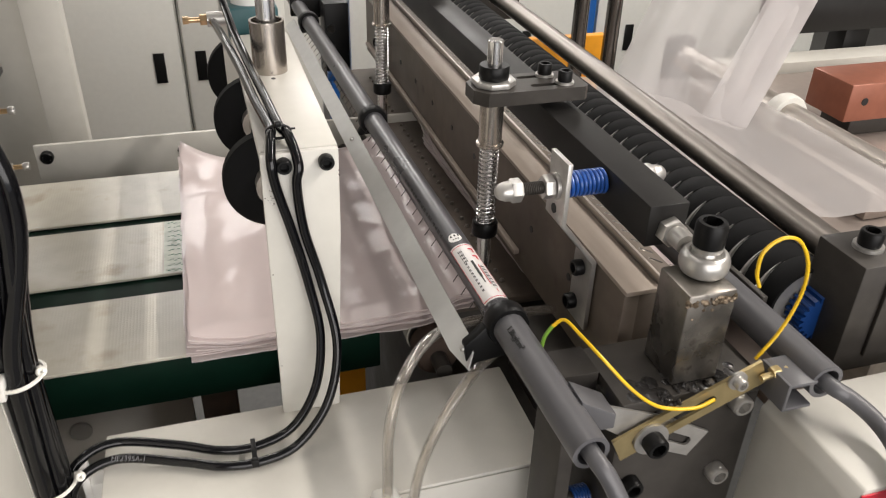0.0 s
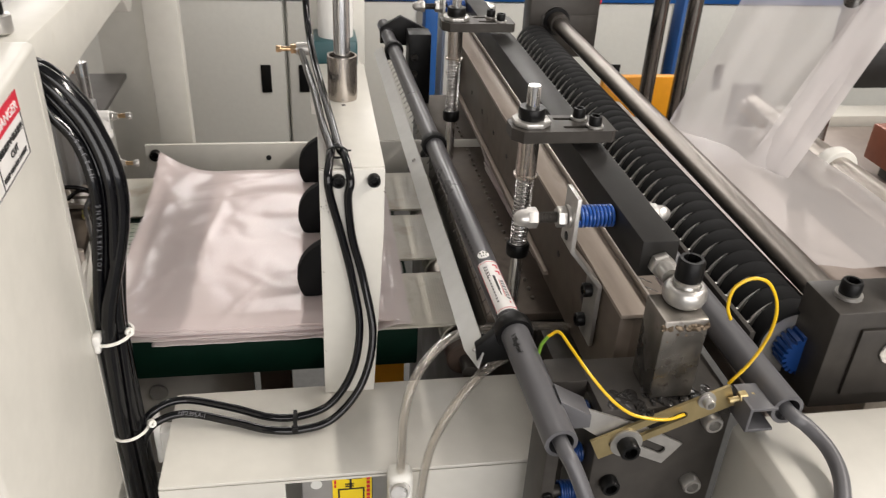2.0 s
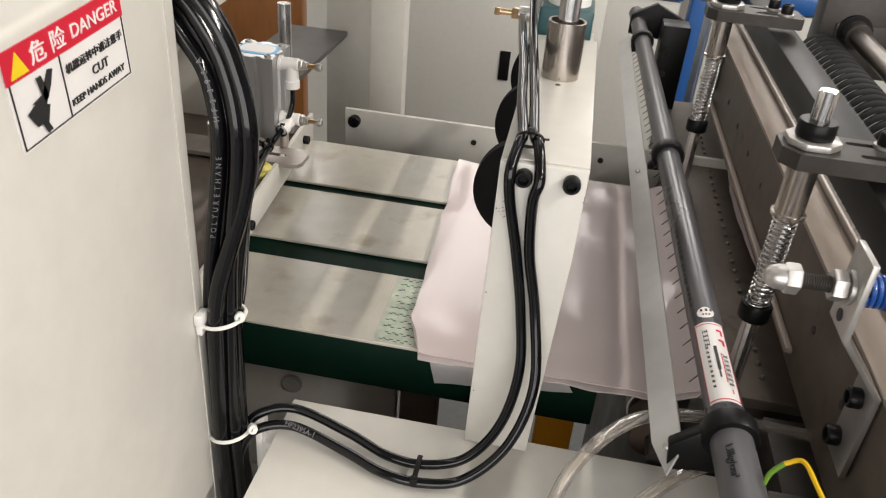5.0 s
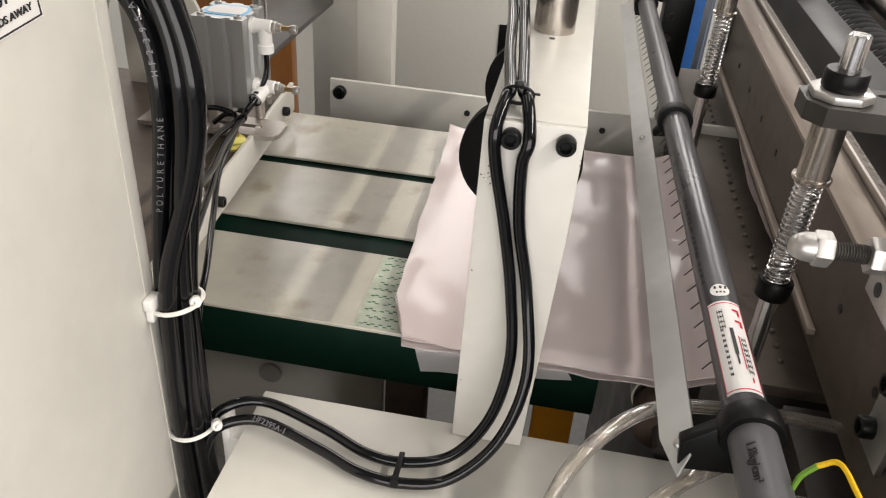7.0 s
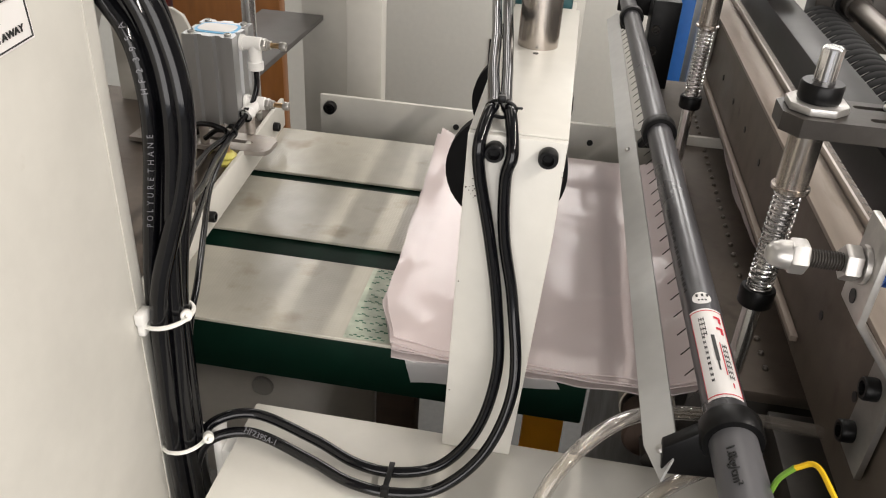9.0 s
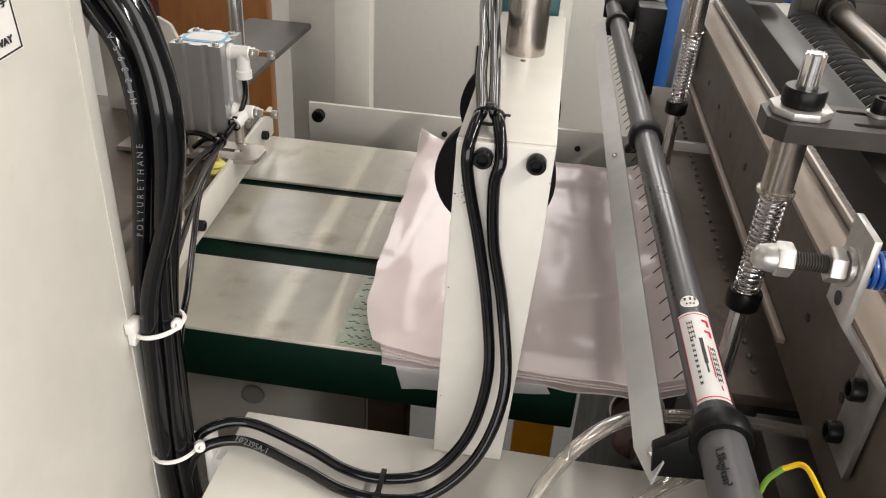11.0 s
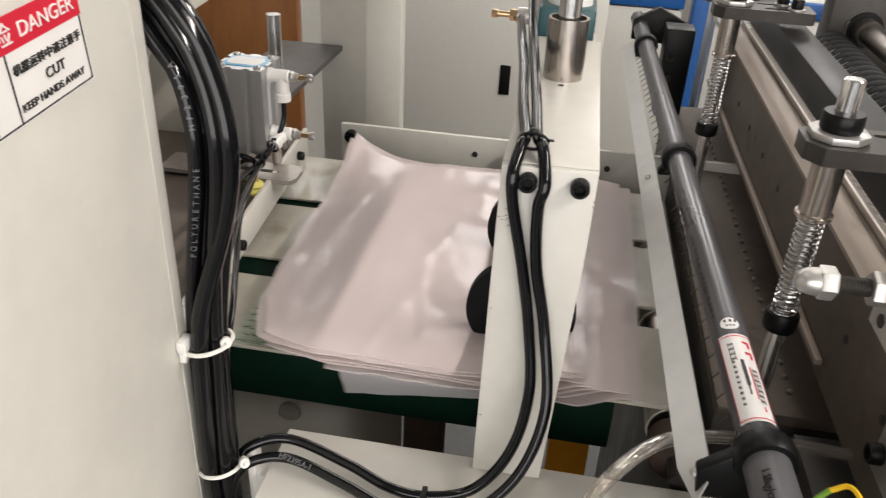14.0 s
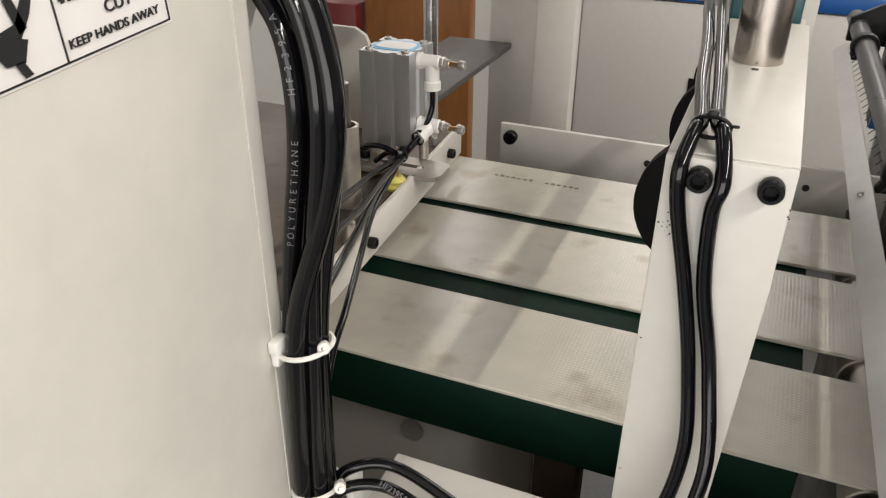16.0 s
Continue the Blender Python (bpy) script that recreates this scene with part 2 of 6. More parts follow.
COPPER = mat("copper_block", (0.32, 0.115, 0.07), 0.4, 0.3, var=0.08, stain=0.12)
WHITEPL = mat("white_plastic", (0.78, 0.77, 0.74), 0.35, var=0.02, stain=0.03, bump=0.0)
NYLON = mat("natural_nylon", (0.76, 0.75, 0.70), 0.4, var=0.03, bump=0.0)
TEAL = mat("dark_teal_paint", (0.02, 0.075, 0.085), 0.35, var=0.08)
PAPER = mat("white_label", (0.82, 0.80, 0.78), 0.4, var=0.02, bump=0.0)
INK = mat("black_ink", (0.02, 0.02, 0.02), 0.5, bump=0.0)
RED = mat("red_ink", (0.62, 0.015, 0.04), 0.4, var=0.03, bump=0.0)
STICKER = mat("yellow_sticker", (0.85, 0.62, 0.02), 0.35, var=0.03, bump=0.0)
SKYBLUE = mat("light_blue_print", (0.12, 0.45, 0.75), 0.35, var=0.03, bump=0.0)
GREY = mat("grey_paint", (0.26, 0.25, 0.235), 0.4, var=0.05, stain=0.1, bump=0.05)
CONCRETE = mat("grey_floor_paint", (0.10, 0.10, 0.095), 0.5, var=0.1, stain=0.2, stain_scale=1.5)
CEIL = mat("ceiling_sheet", (0.30, 0.30, 0.30), 0.6, var=0.03)
HALL = mat("hall_wall_paint", (0.42, 0.405, 0.385), 0.6, var=0.04)
SATIN = mat("satin_roller_steel", (0.26, 0.235, 0.212), 0.36, 0.95, var=0.05, grain=200, stain=0.05, stretch=(1, 0.05, 1), bump=0.0)
PRINT = mat("grey_print", (0.13, 0.13, 0.14), 0.5, bump=0.0)
TURNED = mat("turned_bright_steel", (0.50, 0.455, 0.41), 0.24, 0.95, var=0.05, grain=200, stain=0.05, bump=0.0)
# flat black discs of this stand in for the shade inside holes
HOLE_SHADE = mat("hole_shade_black", (0.012, 0.012, 0.012), 0.5, bump=0.0)


def belt_material():
    """White woven belt: a fine raised weave and grey scuffing."""
    m = mat("white_woven_belt", (0.49, 0.465, 0.395), 0.24, var=0.04, grain=40, stain=0.12, stain_scale=5, bump=0.0, dirt=(0.36, 0.32, 0.25), dirt_at=0.585)
    n, l = m.node_tree.nodes, m.node_tree.links
    co = n.new("ShaderNodeTexCoord")
    waves = []
    for axis in ("X", "Y"):
        w = n.new("ShaderNodeTexWave")
        w.bands_direction = axis
        w.inputs["Scale"].default_value = 105
        w.inputs["Distortion"].default_value = 0.4
        l.new(co.outputs["Object"], w.inputs[0])
        waves.append(w)
    mx = n.new("ShaderNodeMath")
    mx.operation = "MAXIMUM"
    l.new(waves[0].outputs[1], mx.inputs[0])
    l.new(waves[1].outputs[1], mx.inputs[1])
    b = n.new("ShaderNodeBump")
    b.inputs["Strength"].default_value, b.inputs["Distance"].default_value = 0.13, 0.0008
    l.new(mx.outputs[0], b.inputs["Height"])
    l.new(b.outputs[0], n["Principled BSDF"].inputs["Normal"])
    return m


def film_material(name, colour, alpha, rough, trans=0.35, crease=0.0):
    """Thin polythene: partly clear, partly milky, with a soft gloss."""
    m = bpy.data.materials.new(name)
    m.use_nodes = True
    n, l = m.node_tree.nodes, m.node_tree.links
    p, out = n["Principled BSDF"], n["Material Output"]
    p.inputs["Base Color"].default_value = (*colour, 1)
    p.inputs["Roughness"].default_value = rough
    co = n.new("ShaderNodeTexCoord")
    t = n.new("ShaderNodeTexNoise")
    t.inputs["Scale"].default_value, t.inputs["Detail"].default_value, t.inputs["Distortion"].default_value = 7, 2.5, 1.8
    l.new(co.outputs["Object"], t.inputs[0])
    b = n.new("ShaderNodeBump")
    b.inputs["Strength"].default_value, b.inputs["Distance"].default_value = 0.6, 0.03
    l.new(t.outputs[0], b.inputs["Height"])
    if crease:
        b.inputs["Strength"].default_value, b.inputs["Distance"].default_value = 0.06, 0.012
        t.inputs["Scale"].default_value, t.inputs["Distortion"].default_value = 5, 0.6
        k = n.new("ShaderNodeTexNoise")
        k.noise_type = "RIDGED_MULTIFRACTAL"
        k.inputs["Scale"].default_value, k.inputs["Detail"].default_value, k.inputs["Distortion"].default_value = 8, 1.4, 1.1
        l.new(co.outputs["Object"], k.inputs[0])
        b2 = n.new("ShaderNodeBump")
        b2.inputs["Strength"].default_value, b2.inputs["Distance"].default_value = crease, 0.007
        l.new(k.outputs[0], b2.inputs["Height"])
        l.new(b.outputs[0], b2.inputs["Normal"])
        b = b2
        p.inputs["Coat Weight"].default_value, p.inputs["Coat Roughness"].default_value = 0.4, 0.1
        l.new(b.outputs[0], p.inputs["Coat Normal"])
    l.new(b.outputs[0], p.inputs["Normal"])
    tl = n.new("ShaderNodeBsdfTranslucent")
    tl.inputs[0].default_value = (*colour, 1)
    m1 = n.new("ShaderNodeMixShader")
    m1.inputs[0].default_value = trans
    l.new(p.outputs[0], m1.inputs[1])
    l.new(tl.outputs[0], m1.inputs[2])
    tr = n.new("ShaderNodeBsdfTransparent")
    m2 = n.new("ShaderNodeMixShader")
    m2.inputs[0].default_value = alpha
    l.new(tr.outputs[0], m2.inputs[1])
    l.new(m1.outputs[0], m2.inputs[2])
    l.new(m2.outputs[0], out.inputs[0])
    return m


def clear_material(name, tint, rough=0.05):
    """Clear thin-walled plastic: mostly transparent with glossy edges."""
    m = bpy.data.materials.new(name)
    m.use_nodes = True
    n, l = m.node_tree.nodes, m.node_tree.links
    out = n["Material Output"]
    tr = n.new("ShaderNodeBsdfTransparent")
    tr.inputs[0].default_value = (*tint, 1)
    gl = n.new("ShaderNodeBsdfGlossy")
    gl.inputs["Roughness"].default_value = rough
    df = n.new("ShaderNodeBsdfDiffuse")
    df.inputs[0].default_value = (0.75, 0.72, 0.68, 1)
    lw = n.new("ShaderNodeLayerWeight")
    lw.inputs[0].default_value = 0.35
    m1 = n.new("ShaderNodeMixShader")
    l.new(lw.outputs["Facing"], m1.inputs[0])
    l.new(tr.outputs[0], m1.inputs[1])
    l.new(gl.outputs[0], m1.inputs[2])
    m2 = n.new("ShaderNodeMixShader")
    m2.inputs[0].default_value = 0.05
    l.new(m1.outputs[0], m2.inputs[1])
    l.new(df.outputs[0], m2.inputs[2])
    l.new(m2.outputs[0], out.inputs[0])
    return m


BELT = belt_material()
BAG = film_material("milky_bag_film", (0.885, 0.80, 0.79), 0.58, 0.22, 0.3, 0.8)
WEB = film_material("clear_web_film", (0.86, 0.83, 0.83), 0.56, 0.16, 0.4, 0.4)
CLEAR = clear_material("clear_tube", (0.97, 0.95, 0.92))
ACRYLIC = clear_material("clear_acrylic", (0.96, 0.96, 0.95), 0.08)


# ---- the hall: floor, and a plain shell added to close in the light ----
def hall():
    x0, x1, y0, y1, h = -4.0, 4.5, -3.0, 4.2, 4.2
    for name, b, m, lab in (
            ("floor", (x0, x1, y0, y1, -0.1, 0), CONCRETE, "grey painted concrete factory floor"),
            ("ceiling", (x0, x1, y0, y1, h, h + 0.1), CEIL, "plain hall ceiling, never in view"),
            ("wall_north", (x0, x1, y1, y1 + 0.2, 0, 2.2), HALL, "plain grey-white painted hall wall"),
            ("wall_north_top", (x0, x1, y1, y1 + 0.2, 3.3, h), HALL, "plain grey-white wall above the added light openings"),
            ("wall_south", (x0, -1.3, y0 - 0.2, y0, 0, h), HALL, "plain grey-white painted hall wall"),
            ("wall_south_east", (3.1, x1, y0 - 0.2, y0, 0, h), HALL, "plain grey-white painted hall wall"),
            ("wall_south_top", (-1.3, 3.1, y0 - 0.2, y0, 3.0, h), HALL, "plain grey-white wall above the front light opening"),
            ("wall_west", (x0 - 0.2, x0, y0, y1, 0, h), HALL, "plain grey-white painted hall wall"),
            ("wall_east", (x1, x1 + 0.2, y0, y1, 0, h), HALL, "plain grey-white painted hall wall")):
        solid(name, box(bmesh.new(), *b), m, lab, name.split("_")[0], kind="structure")
    ends = [x0] + [e for wx in LIGHT_OPENINGS_X for e in (wx - 0.375, wx + 0.375)] + [x1]
    for k in range(0, len(ends), 2):
        solid("wall_north_pier_%d" % (k // 2 + 1), box(bmesh.new(), ends[k], ends[k + 1], y1, y1 + 0.2, 2.2, 3.3), HALL, "plain grey-white wall pier between added light openings", "wall", kind="structure")


hall()


# ---- control cabinets behind the machine ----
def cabinet(x0, x1, y, z1, recess_x, label, z0=0.0):
    ob = thing("cabinet", label, "cabinet", ((x0 + x1) / 2, y + 0.2, z0), "cabinets behind the machine")
    part("body", box(bmesh.new(), x0, x1, y + 0.02, y + 0.45, z0, z1, 0.004), WALL, ob)
    door = part("door", box(bmesh.new(), x0 + 0.006, x1 - 0.006, y, y + 0.018, z0 + 0.02, z1 - 0.05, 0.003), WALL, ob)
    part("handle", box(bmesh.new(), recess_x + 0.003, recess_x + 0.036, y - 0.004, y - 0.001, 0.455, 0.55, 0.001), BLACK, door, "black recessed pull handle")
    part("frame_rail", box(bmesh.new(), x0, x1, y - 0.006, y + 0.02, z1 - 0.045, z1, 0.003), BLUE, ob, "blue painted top rail")


cabinet(-0.46, -0.035, 2.6, 0.81, -0.125, "off-white steel cabinet door with a black recessed handle")
cabinet(-0.033, 0.40, 2.6, 0.81, 0.0, "off-white steel cabinet door with a black recessed handle")
cabinet(0.49, 1.30, 2.6, 0.81, 1.1, "wide off-white steel cabinet with blue frame")
cabinet(1.38, 2.35, 2.6, 0.81, 1.5, "wide off-white steel cabinet with blue frame")
for bx in (0.405, 1.305):
    solid("cabinet_upright", box(bmesh.new(), bx + 0.02, bx + 0.062, 2.58, 2.66, 0, 0.81, 0.003), BLUE, "blue painted cabinet upright between doors", "upright", "blue uprights")
solid("partition", box(bmesh.new(), -2.2, -0.47, 2.62, 2.66, 0, 1.7), WALL, "plain off-white painted sheet partition", "partition")


# ---- the delivery conveyor ----
BELTS = ((0.659, 0.770), (0.804, 0.922), (0.940, 1.061))


DARKBROWN = mat("rusted_brown_steel", (0.05, 0.032, 0.023), 0.6, var=0.2, stain=0.3)


def conveyor():
    ob = thing("conveyor", "delivery conveyor with dark green bed and white belts", "conveyor", (-0.02, 0.85, 0.70))
    part("bed", box(bmesh.new(), -0.62, 0.160, 0.661, 1.059, 0.806, 0.8555, 0.002), GREEN, ob, "dark green painted steel slider bed")
    belts = []
    for y0, y1 in BELTS:
        bm = bmesh.new()
        box(bm, -0.62, 0.2085, y0, y1, 0.8565, 0.860, 0.0008, 1)
        belts.append(part("belt", bm, BELT, ob, "white woven conveyor belt, scuffed grey"))
    for (y0, y1), o in zip(BELTS, belts):
        bm = bmesh.new()
        pipe(bm, (0.2085, y0, 0.838), (0.2085, y1, 0.838), 0.0220, 0.0203)
        part("belt_turn", bm, BELT, o)
    bm = bmesh.new()
    pipe(bm, (0.2085, 0.6605, 0.838), (0.2085, 1.068, 0.838), 0.0202, 0.008)
    part("end_roller", bm, SATIN, ob, "satin steel belt roller")
    bm = bmesh.new()
    cyl(bm, (0.2085, 0.60, 0.838), (0.2085, 1.13, 0.838), 0.0078)
    part("roller_shaft", bm, DARK, ob)
    part("shaft_bearing", lathe(bmesh.new(), (0.2085, 0.622, 0.838), (0, 1, 0), [(0, 0.0079), (0, 0.019), (0.002, 0.021), (0.028, 0.021), (0.030, 0.019), (0.030, 0.0079)], 28), DARKBROWN, ob, "oily brown bearing housing")
    bm = bmesh.new()
    box(bm, -0.205, 0.60, 1.128, 1.135, 0.77, 0.884, 0.0015)
    part("side_rail", bm, CREAM, ob, "cream side rail of bent sheet")
    for x, z, r in ((-0.19, 0.8685, 0.0085),):
        part("screw", socket_head(bmesh.new(), (x, 1.128, z), (0, -1, 0), r, 0.010), BLACK, ob, "black socket screw")
    for x in (-0.02, 0.155):
        bm = bmesh.new()
        cyl(bm, (x, 1.128, 0.86), (x, 1.1265, 0.86), 0.004, 12)
        part("rail_hole", bm, HOLE_SHADE, ob)
    bm = bmesh.new()
    box(bm, -0.62, -0.03, 0.725, 0.735, 0.60, 0.80, 0.002)
    part("lower_panel", bm, LIGHTGREY, ob, "light grey lower panel")
    part("panel_stud", cyl(bmesh.new(), (-0.142, 0.725, 0.735), (-0.142, 0.720, 0.735), 0.011, 20, 0.001), GREY, ob)
    return ob, belts


CONVEYOR, BELT_PARTS = conveyor()
for lx, mt in ((-0.018, DARKBROWN), (0.113, ORANGE)):
    solid("support_post", box(bmesh.new(), lx, lx + 0.035, 0.68, 0.71, 0, 0.805, 0.002), mt,
          "orange painted support post below the conveyor" if mt is ORANGE else "brown rusted steel post below the conveyor", "post")


# ---- press beam with wheels over the belts ----
def press_beam():
    ob = thing("press_beam", "cream painted square press beam on a front leg", "beam", (0.087, 0.6, 0.84))
    part("arm", box(bmesh.new(), 0.057, 0.1148, 0.588, 0.884, 1.0785, 1.0868, 0.0012), CREAM, ob)
    leg = part("leg", prism(bmesh.new(), [(0.057, 1.086), (0.1145, 1.086), (0.1135, 1.02), (0.1050, 0.8382), (0.0552, 0.8382)], pose(0, 0.5875, 0, 90), 0.0055, 0.0008), CREAM, ob, "cream leg plate, worn and scuffed")
    for x in (0.0735, 0.1045):
        part("socket_screw", socket_head(bmesh.new(), (x, 0.582, 1.0775), (0, -1, 0), 0.0058, 0.0075), BLACK, leg, "black socket screw")
    # dark scuffs and rust along the plate's edge
    rnd = random.Random(17)
    bm = bmesh.new()
    for cx, cz, sx, sz, n in ((0.0625, 1.052, 0.004, 0.006, 16), (0.0575, 0.955, 0.0008, 0.05, 10), (0.1145, 1.070, 0.0006, 0.008, 4)):
        for k in range(n):
            x, z = cx + rnd.gauss(0, sx * 0.6), cz + rnd.gauss(0, sz * 0.6)
            r = rnd.uniform(0.0002, 0.0009)
            if 0.0578 < x < 0.115:
                lathe(bm, (x, 0.5821, z), (0, -1, 0), [(0, r * rnd.uniform(0.6, 1)), (0.0001, r * 0.7), (0.0002, 0)], 7, True, rnd.random() * 3)
    o = part("scuffs", bm, DARKBROWN, leg, "dark scuffs and chipped paint")
    o["kind"] = "stuff"
    bm = bmesh.new()
    pipe(bm, (0.085, 0.765, 1.0865), (0.085, 0.765, 1.133), 0.0155, 0.0135)
    part("bushing", bm, TURNED, ob, "satin steel guide bushing")
    part("guide_rod", cyl(bmesh.new(), (0.085, 0.765, 1.080), (0.085, 0.765, 1.45), 0.0085), CHROME, ob, "polished steel guide rod")
    part("screw_hole", cyl(bmesh.new(), (0.085, 0.742, 1.0866), (0.085, 0.742, 1.0872), 0.0022, 12), HOLE_SHADE, ob)
    part("rear_plate", box(bmesh.new(), 0.057, 0.112, 0.8845, 0.9455, 1.070, 1.0785, 0.001), CREAM, ob)
    part("back_plate", box(bmesh.new(), 0.050, 0.120, 0.946, 0.954, 1.00, 1.20, 0.001), CREAM, ob)
    return ob


press_beam()


def air_cylinder_tall():
    ob = thing("air_cylinder", "upright white air cylinder with a teal foot", "cylinder", (0.085, 0.915, 1.079))
    part("tube", cyl(bmesh.new(), (0.083, 0.915, 1.112), (0.083, 0.915, 1.48), 0.021, 32), WHITEPL, ob)
    part("foot", box(bmesh.new(), 0.056, 0.108, 0.888, 0.944, 1.0788, 1.1125, 0.003), TEAL, ob, "dark teal cylinder foot")
    bm = bmesh.new()
    cyl(bm, (0.056, 0.90, 1.100), (0.036, 0.90, 1.100), 0.0075)
    elbow = part("elbow", bm, ZINC, ob)
    bm = bmesh.new()
    hexnut(bm, (0.036, 0.90, 1.100), (-1, 0, 0), 0.010, 0.007)
    cyl(bm, (0.029, 0.90, 1.100), (0.012, 0.90, 1.100), 0.0028)
    hexnut(bm, (0.018, 0.90, 1.100), (-1, 0, 0), 0.007, 0.006)
    part("needle_valve", bm, BRASS, elbow, "brass flow control screw")


air_cylinder_tall()


def wheel_shaft():
    ob = thing("press_wheel_shaft", "steel shaft with three black rubber press wheels", "shaft", (0.075, 0.85, 0.907))
    part("shaft", cyl(bmesh.new(), (0.075, 0.60, 0.907), (0.075, 1.10, 0.907), 0.012), CHROME, ob)
    for y in (0.70, 0.845, 0.99):
        bm = bmesh.new()
        lathe(bm, (0.075, y - 0.0075, 0.907), (0, 1, 0), [(0, 0.012), (0, 0.042), (0.002, 0.0455), (0.013, 0.0455), (0.015, 0.042), (0.015, 0.012)], 40)
        part("press_wheel", bm, RUBBER, ob, "black rubber press wheel")
        bm = bmesh.new()
        lathe(bm, (0.075, y - 0.020, 0.907), (0, 1, 0), [(0, 0.012), (0, 0.018), (0.0125, 0.018), (0.0125, 0.012)], 24)
        part("hub", bm, STEEL, ob)
    return ob


WHEELS = wheel_shaft()


# ---- static bars ----
BAR_A, BAR_B = V(0.2195, 0.345, 0.980), V(0.1885, 1.48, 0.980)


def along(t, a=None, b=None):
    a, b = a or BAR_A, b or BAR_B
    return a + (b - a) * t


def bar_y(y):
    return along((y - BAR_A.y) / (BAR_B.y - BAR_A.y))


def static_bar():
    ob = thing("static_bar", "grey plastic static eliminator bar with needle electrodes", "static bar", bar_y(0.7))
    bm = bmesh.new()
    pipe(bm, bar_y(0.345), bar_y(0.474), 0.0122, 0.0092)
    sleeve = part("sleeve", bm, PVC, ob, "grey plastic end sleeve")
    part("housing", cyl(bmesh.new(), bar_y(0.474), bar_y(1.47), 0.0114, 32), PVC_BAR, ob, "glossy dark grey bar housing")
    for y in (0.481, 0.887, 1.305):
        bm = bmesh.new()
        lathe(bm, bar_y(y - 0.007), (BAR_B - BAR_A), [(0, 0.0112), (0, 0.0154), (0.002, 0.0163), (0.012, 0.0163), (0.014, 0.0154), (0.014, 0.0112)], 32)
        c = bar_y(y)
        k = 1.0 if y < 0.6 else 0.55
        prism(bm, [(-0.030 * k, -0.032 * k), (0.010, -0.028 * k), (0.016, -0.004), (-0.014 * k, 0.002), (-0.032 * k, -0.014)], pose(c.x, y + 0.006, c.z, 90), 0.009, 0.001)
        part("clamp_ring", bm, BLACK, ob, "black plastic clamp ring")
    for k in range(42):
        y = 0.50 + k * 0.0195
        c = bar_y(y)
        bm = bmesh.new()
        cyl(bm, c + V(-0.0100, 0, -0.005), c + V(-0.0150, -0.003, -0.0095), 0.00045, 6)
        part("needle", bm, DARK, ob)
    # printed label wrapped on the housing
    bm = bmesh.new()

    def patch(bm, y0, y1, a0, a1, r):
        rows = []
        for y in (y0, y1):
            c = bar_y(y)
            rows.append([bm.verts.new(c + V(math.sin(a) * r, 0, math.cos(a) * r)) for a in (radians(a0 + (a1 - a0) * k / 8) for k in range(9))])
        for k in range(8):
            bm.faces.new((rows[0][k], rows[0][k + 1], rows[1][k + 1], rows[1][k])).smooth = True

    patch(bm, 0.497, 0.578, -62, 38, 0.0117)
    lab = part("label", bm, PAPER, ob, "white printed maker's label")
    def stamp(bm, y0, y1, a0, a1, r):
        patch(bm, 1.075 - y1, 1.075 - y0, a0, a1, r)

    bm = bmesh.new()
    for a in (-60, 36):
        stamp(bm, 0.499, 0.576, a - 1, a + 1, 0.0119)
    for y in (0.499, 0.5755):
        stamp(bm, y, y + 0.0008, -60, 36, 0.0119)
    for k in range(2):
        y = 0.505 + k * 0.011
        stamp(bm, y, y + 0.0022, 6, 26, 0.0119)
        stamp(bm, y + 0.0022, y + 0.0065, 18, 26, 0.0119)
    stamp(bm, 0.531, 0.560, 4, 7, 0.0119)
    stamp(bm, 0.566, 0.570, 14, 18, 0.0119)
    part("red_print", bm, RED, lab)
    bm = bmesh.new()
    def glyph(y, w, a0, a1):
        """A small unreadable character: three thin strokes."""
        m = (a0 + a1) / 2
        stamp(bm, y, y + w, a0, a0 + 2.2, 0.0119)
        stamp(bm, y, y + w, a1 - 2.2, a1, 0.0119)
        stamp(bm, y + w * 0.38, y + w * 0.62, a0, a1, 0.0119)
        stamp(bm, y + w * 0.1, y + w * 0.9, m - 1, m + 1, 0.0119)

    for k in range(8):
        for a0, a1 in ((-42, -28),):
            y = 0.506 + k * 0.0048
            if k < 4:
                glyph(y, 0.0038, a0 + 4, a1 + 6)
            if k < 7:
                glyph(0.532 + k * 0.0046, 0.0036, 10, 24)
    stamp(bm, 0.524, 0.548, -14, -4, 0.0119)
    stamp(bm, 0.548, 0.556, -12, -7, 0.0119)
    for k in range(9):
        glyph(0.524 + k * 0.0048, 0.0026, -38, -30)
    part("black_print", bm, INK, lab)
    bm = bmesh.new()
    c = bar_y(0.5895)
    prev = None
    for k in range(24):
        a = 2 * math.pi * k / 24
        ang, y = radians(-14) + math.cos(a) * 0.5, 0.5895 + math.sin(a) * 0.0065
        cc = bar_y(y)
        v = bm.verts.new(cc + V(math.sin(ang) * 0.0117, 0, math.cos(ang) * 0.0117))
        prev = (prev or []) + [v]
    mid = bm.verts.new(c + V(math.sin(radians(-14)) * 0.0119, 0, math.cos(radians(-14)) * 0.0119))
    for k in range(24):
        bm.faces.new((prev[k], prev[(k + 1) % 24], mid)).smooth = True
    seal = part("round_label", bm, PAPER, ob, "small round white label")
    bm = bmesh.new()
    for a0 in (-30, -14, 0):
        patch(bm, 0.5905, 0.5935, a0, a0 + 7, 0.0120)
    for a0 in (-26, -16, -6):
        patch(bm, 0.5862, 0.5878, a0, a0 + 6, 0.0120)
    part("seal_print", bm, INK, seal)
    bm = bmesh.new()
    for k in range(17):
        y = 0.602 + k * 0.0068 + (0.003 if k % 5 == 4 else 0)
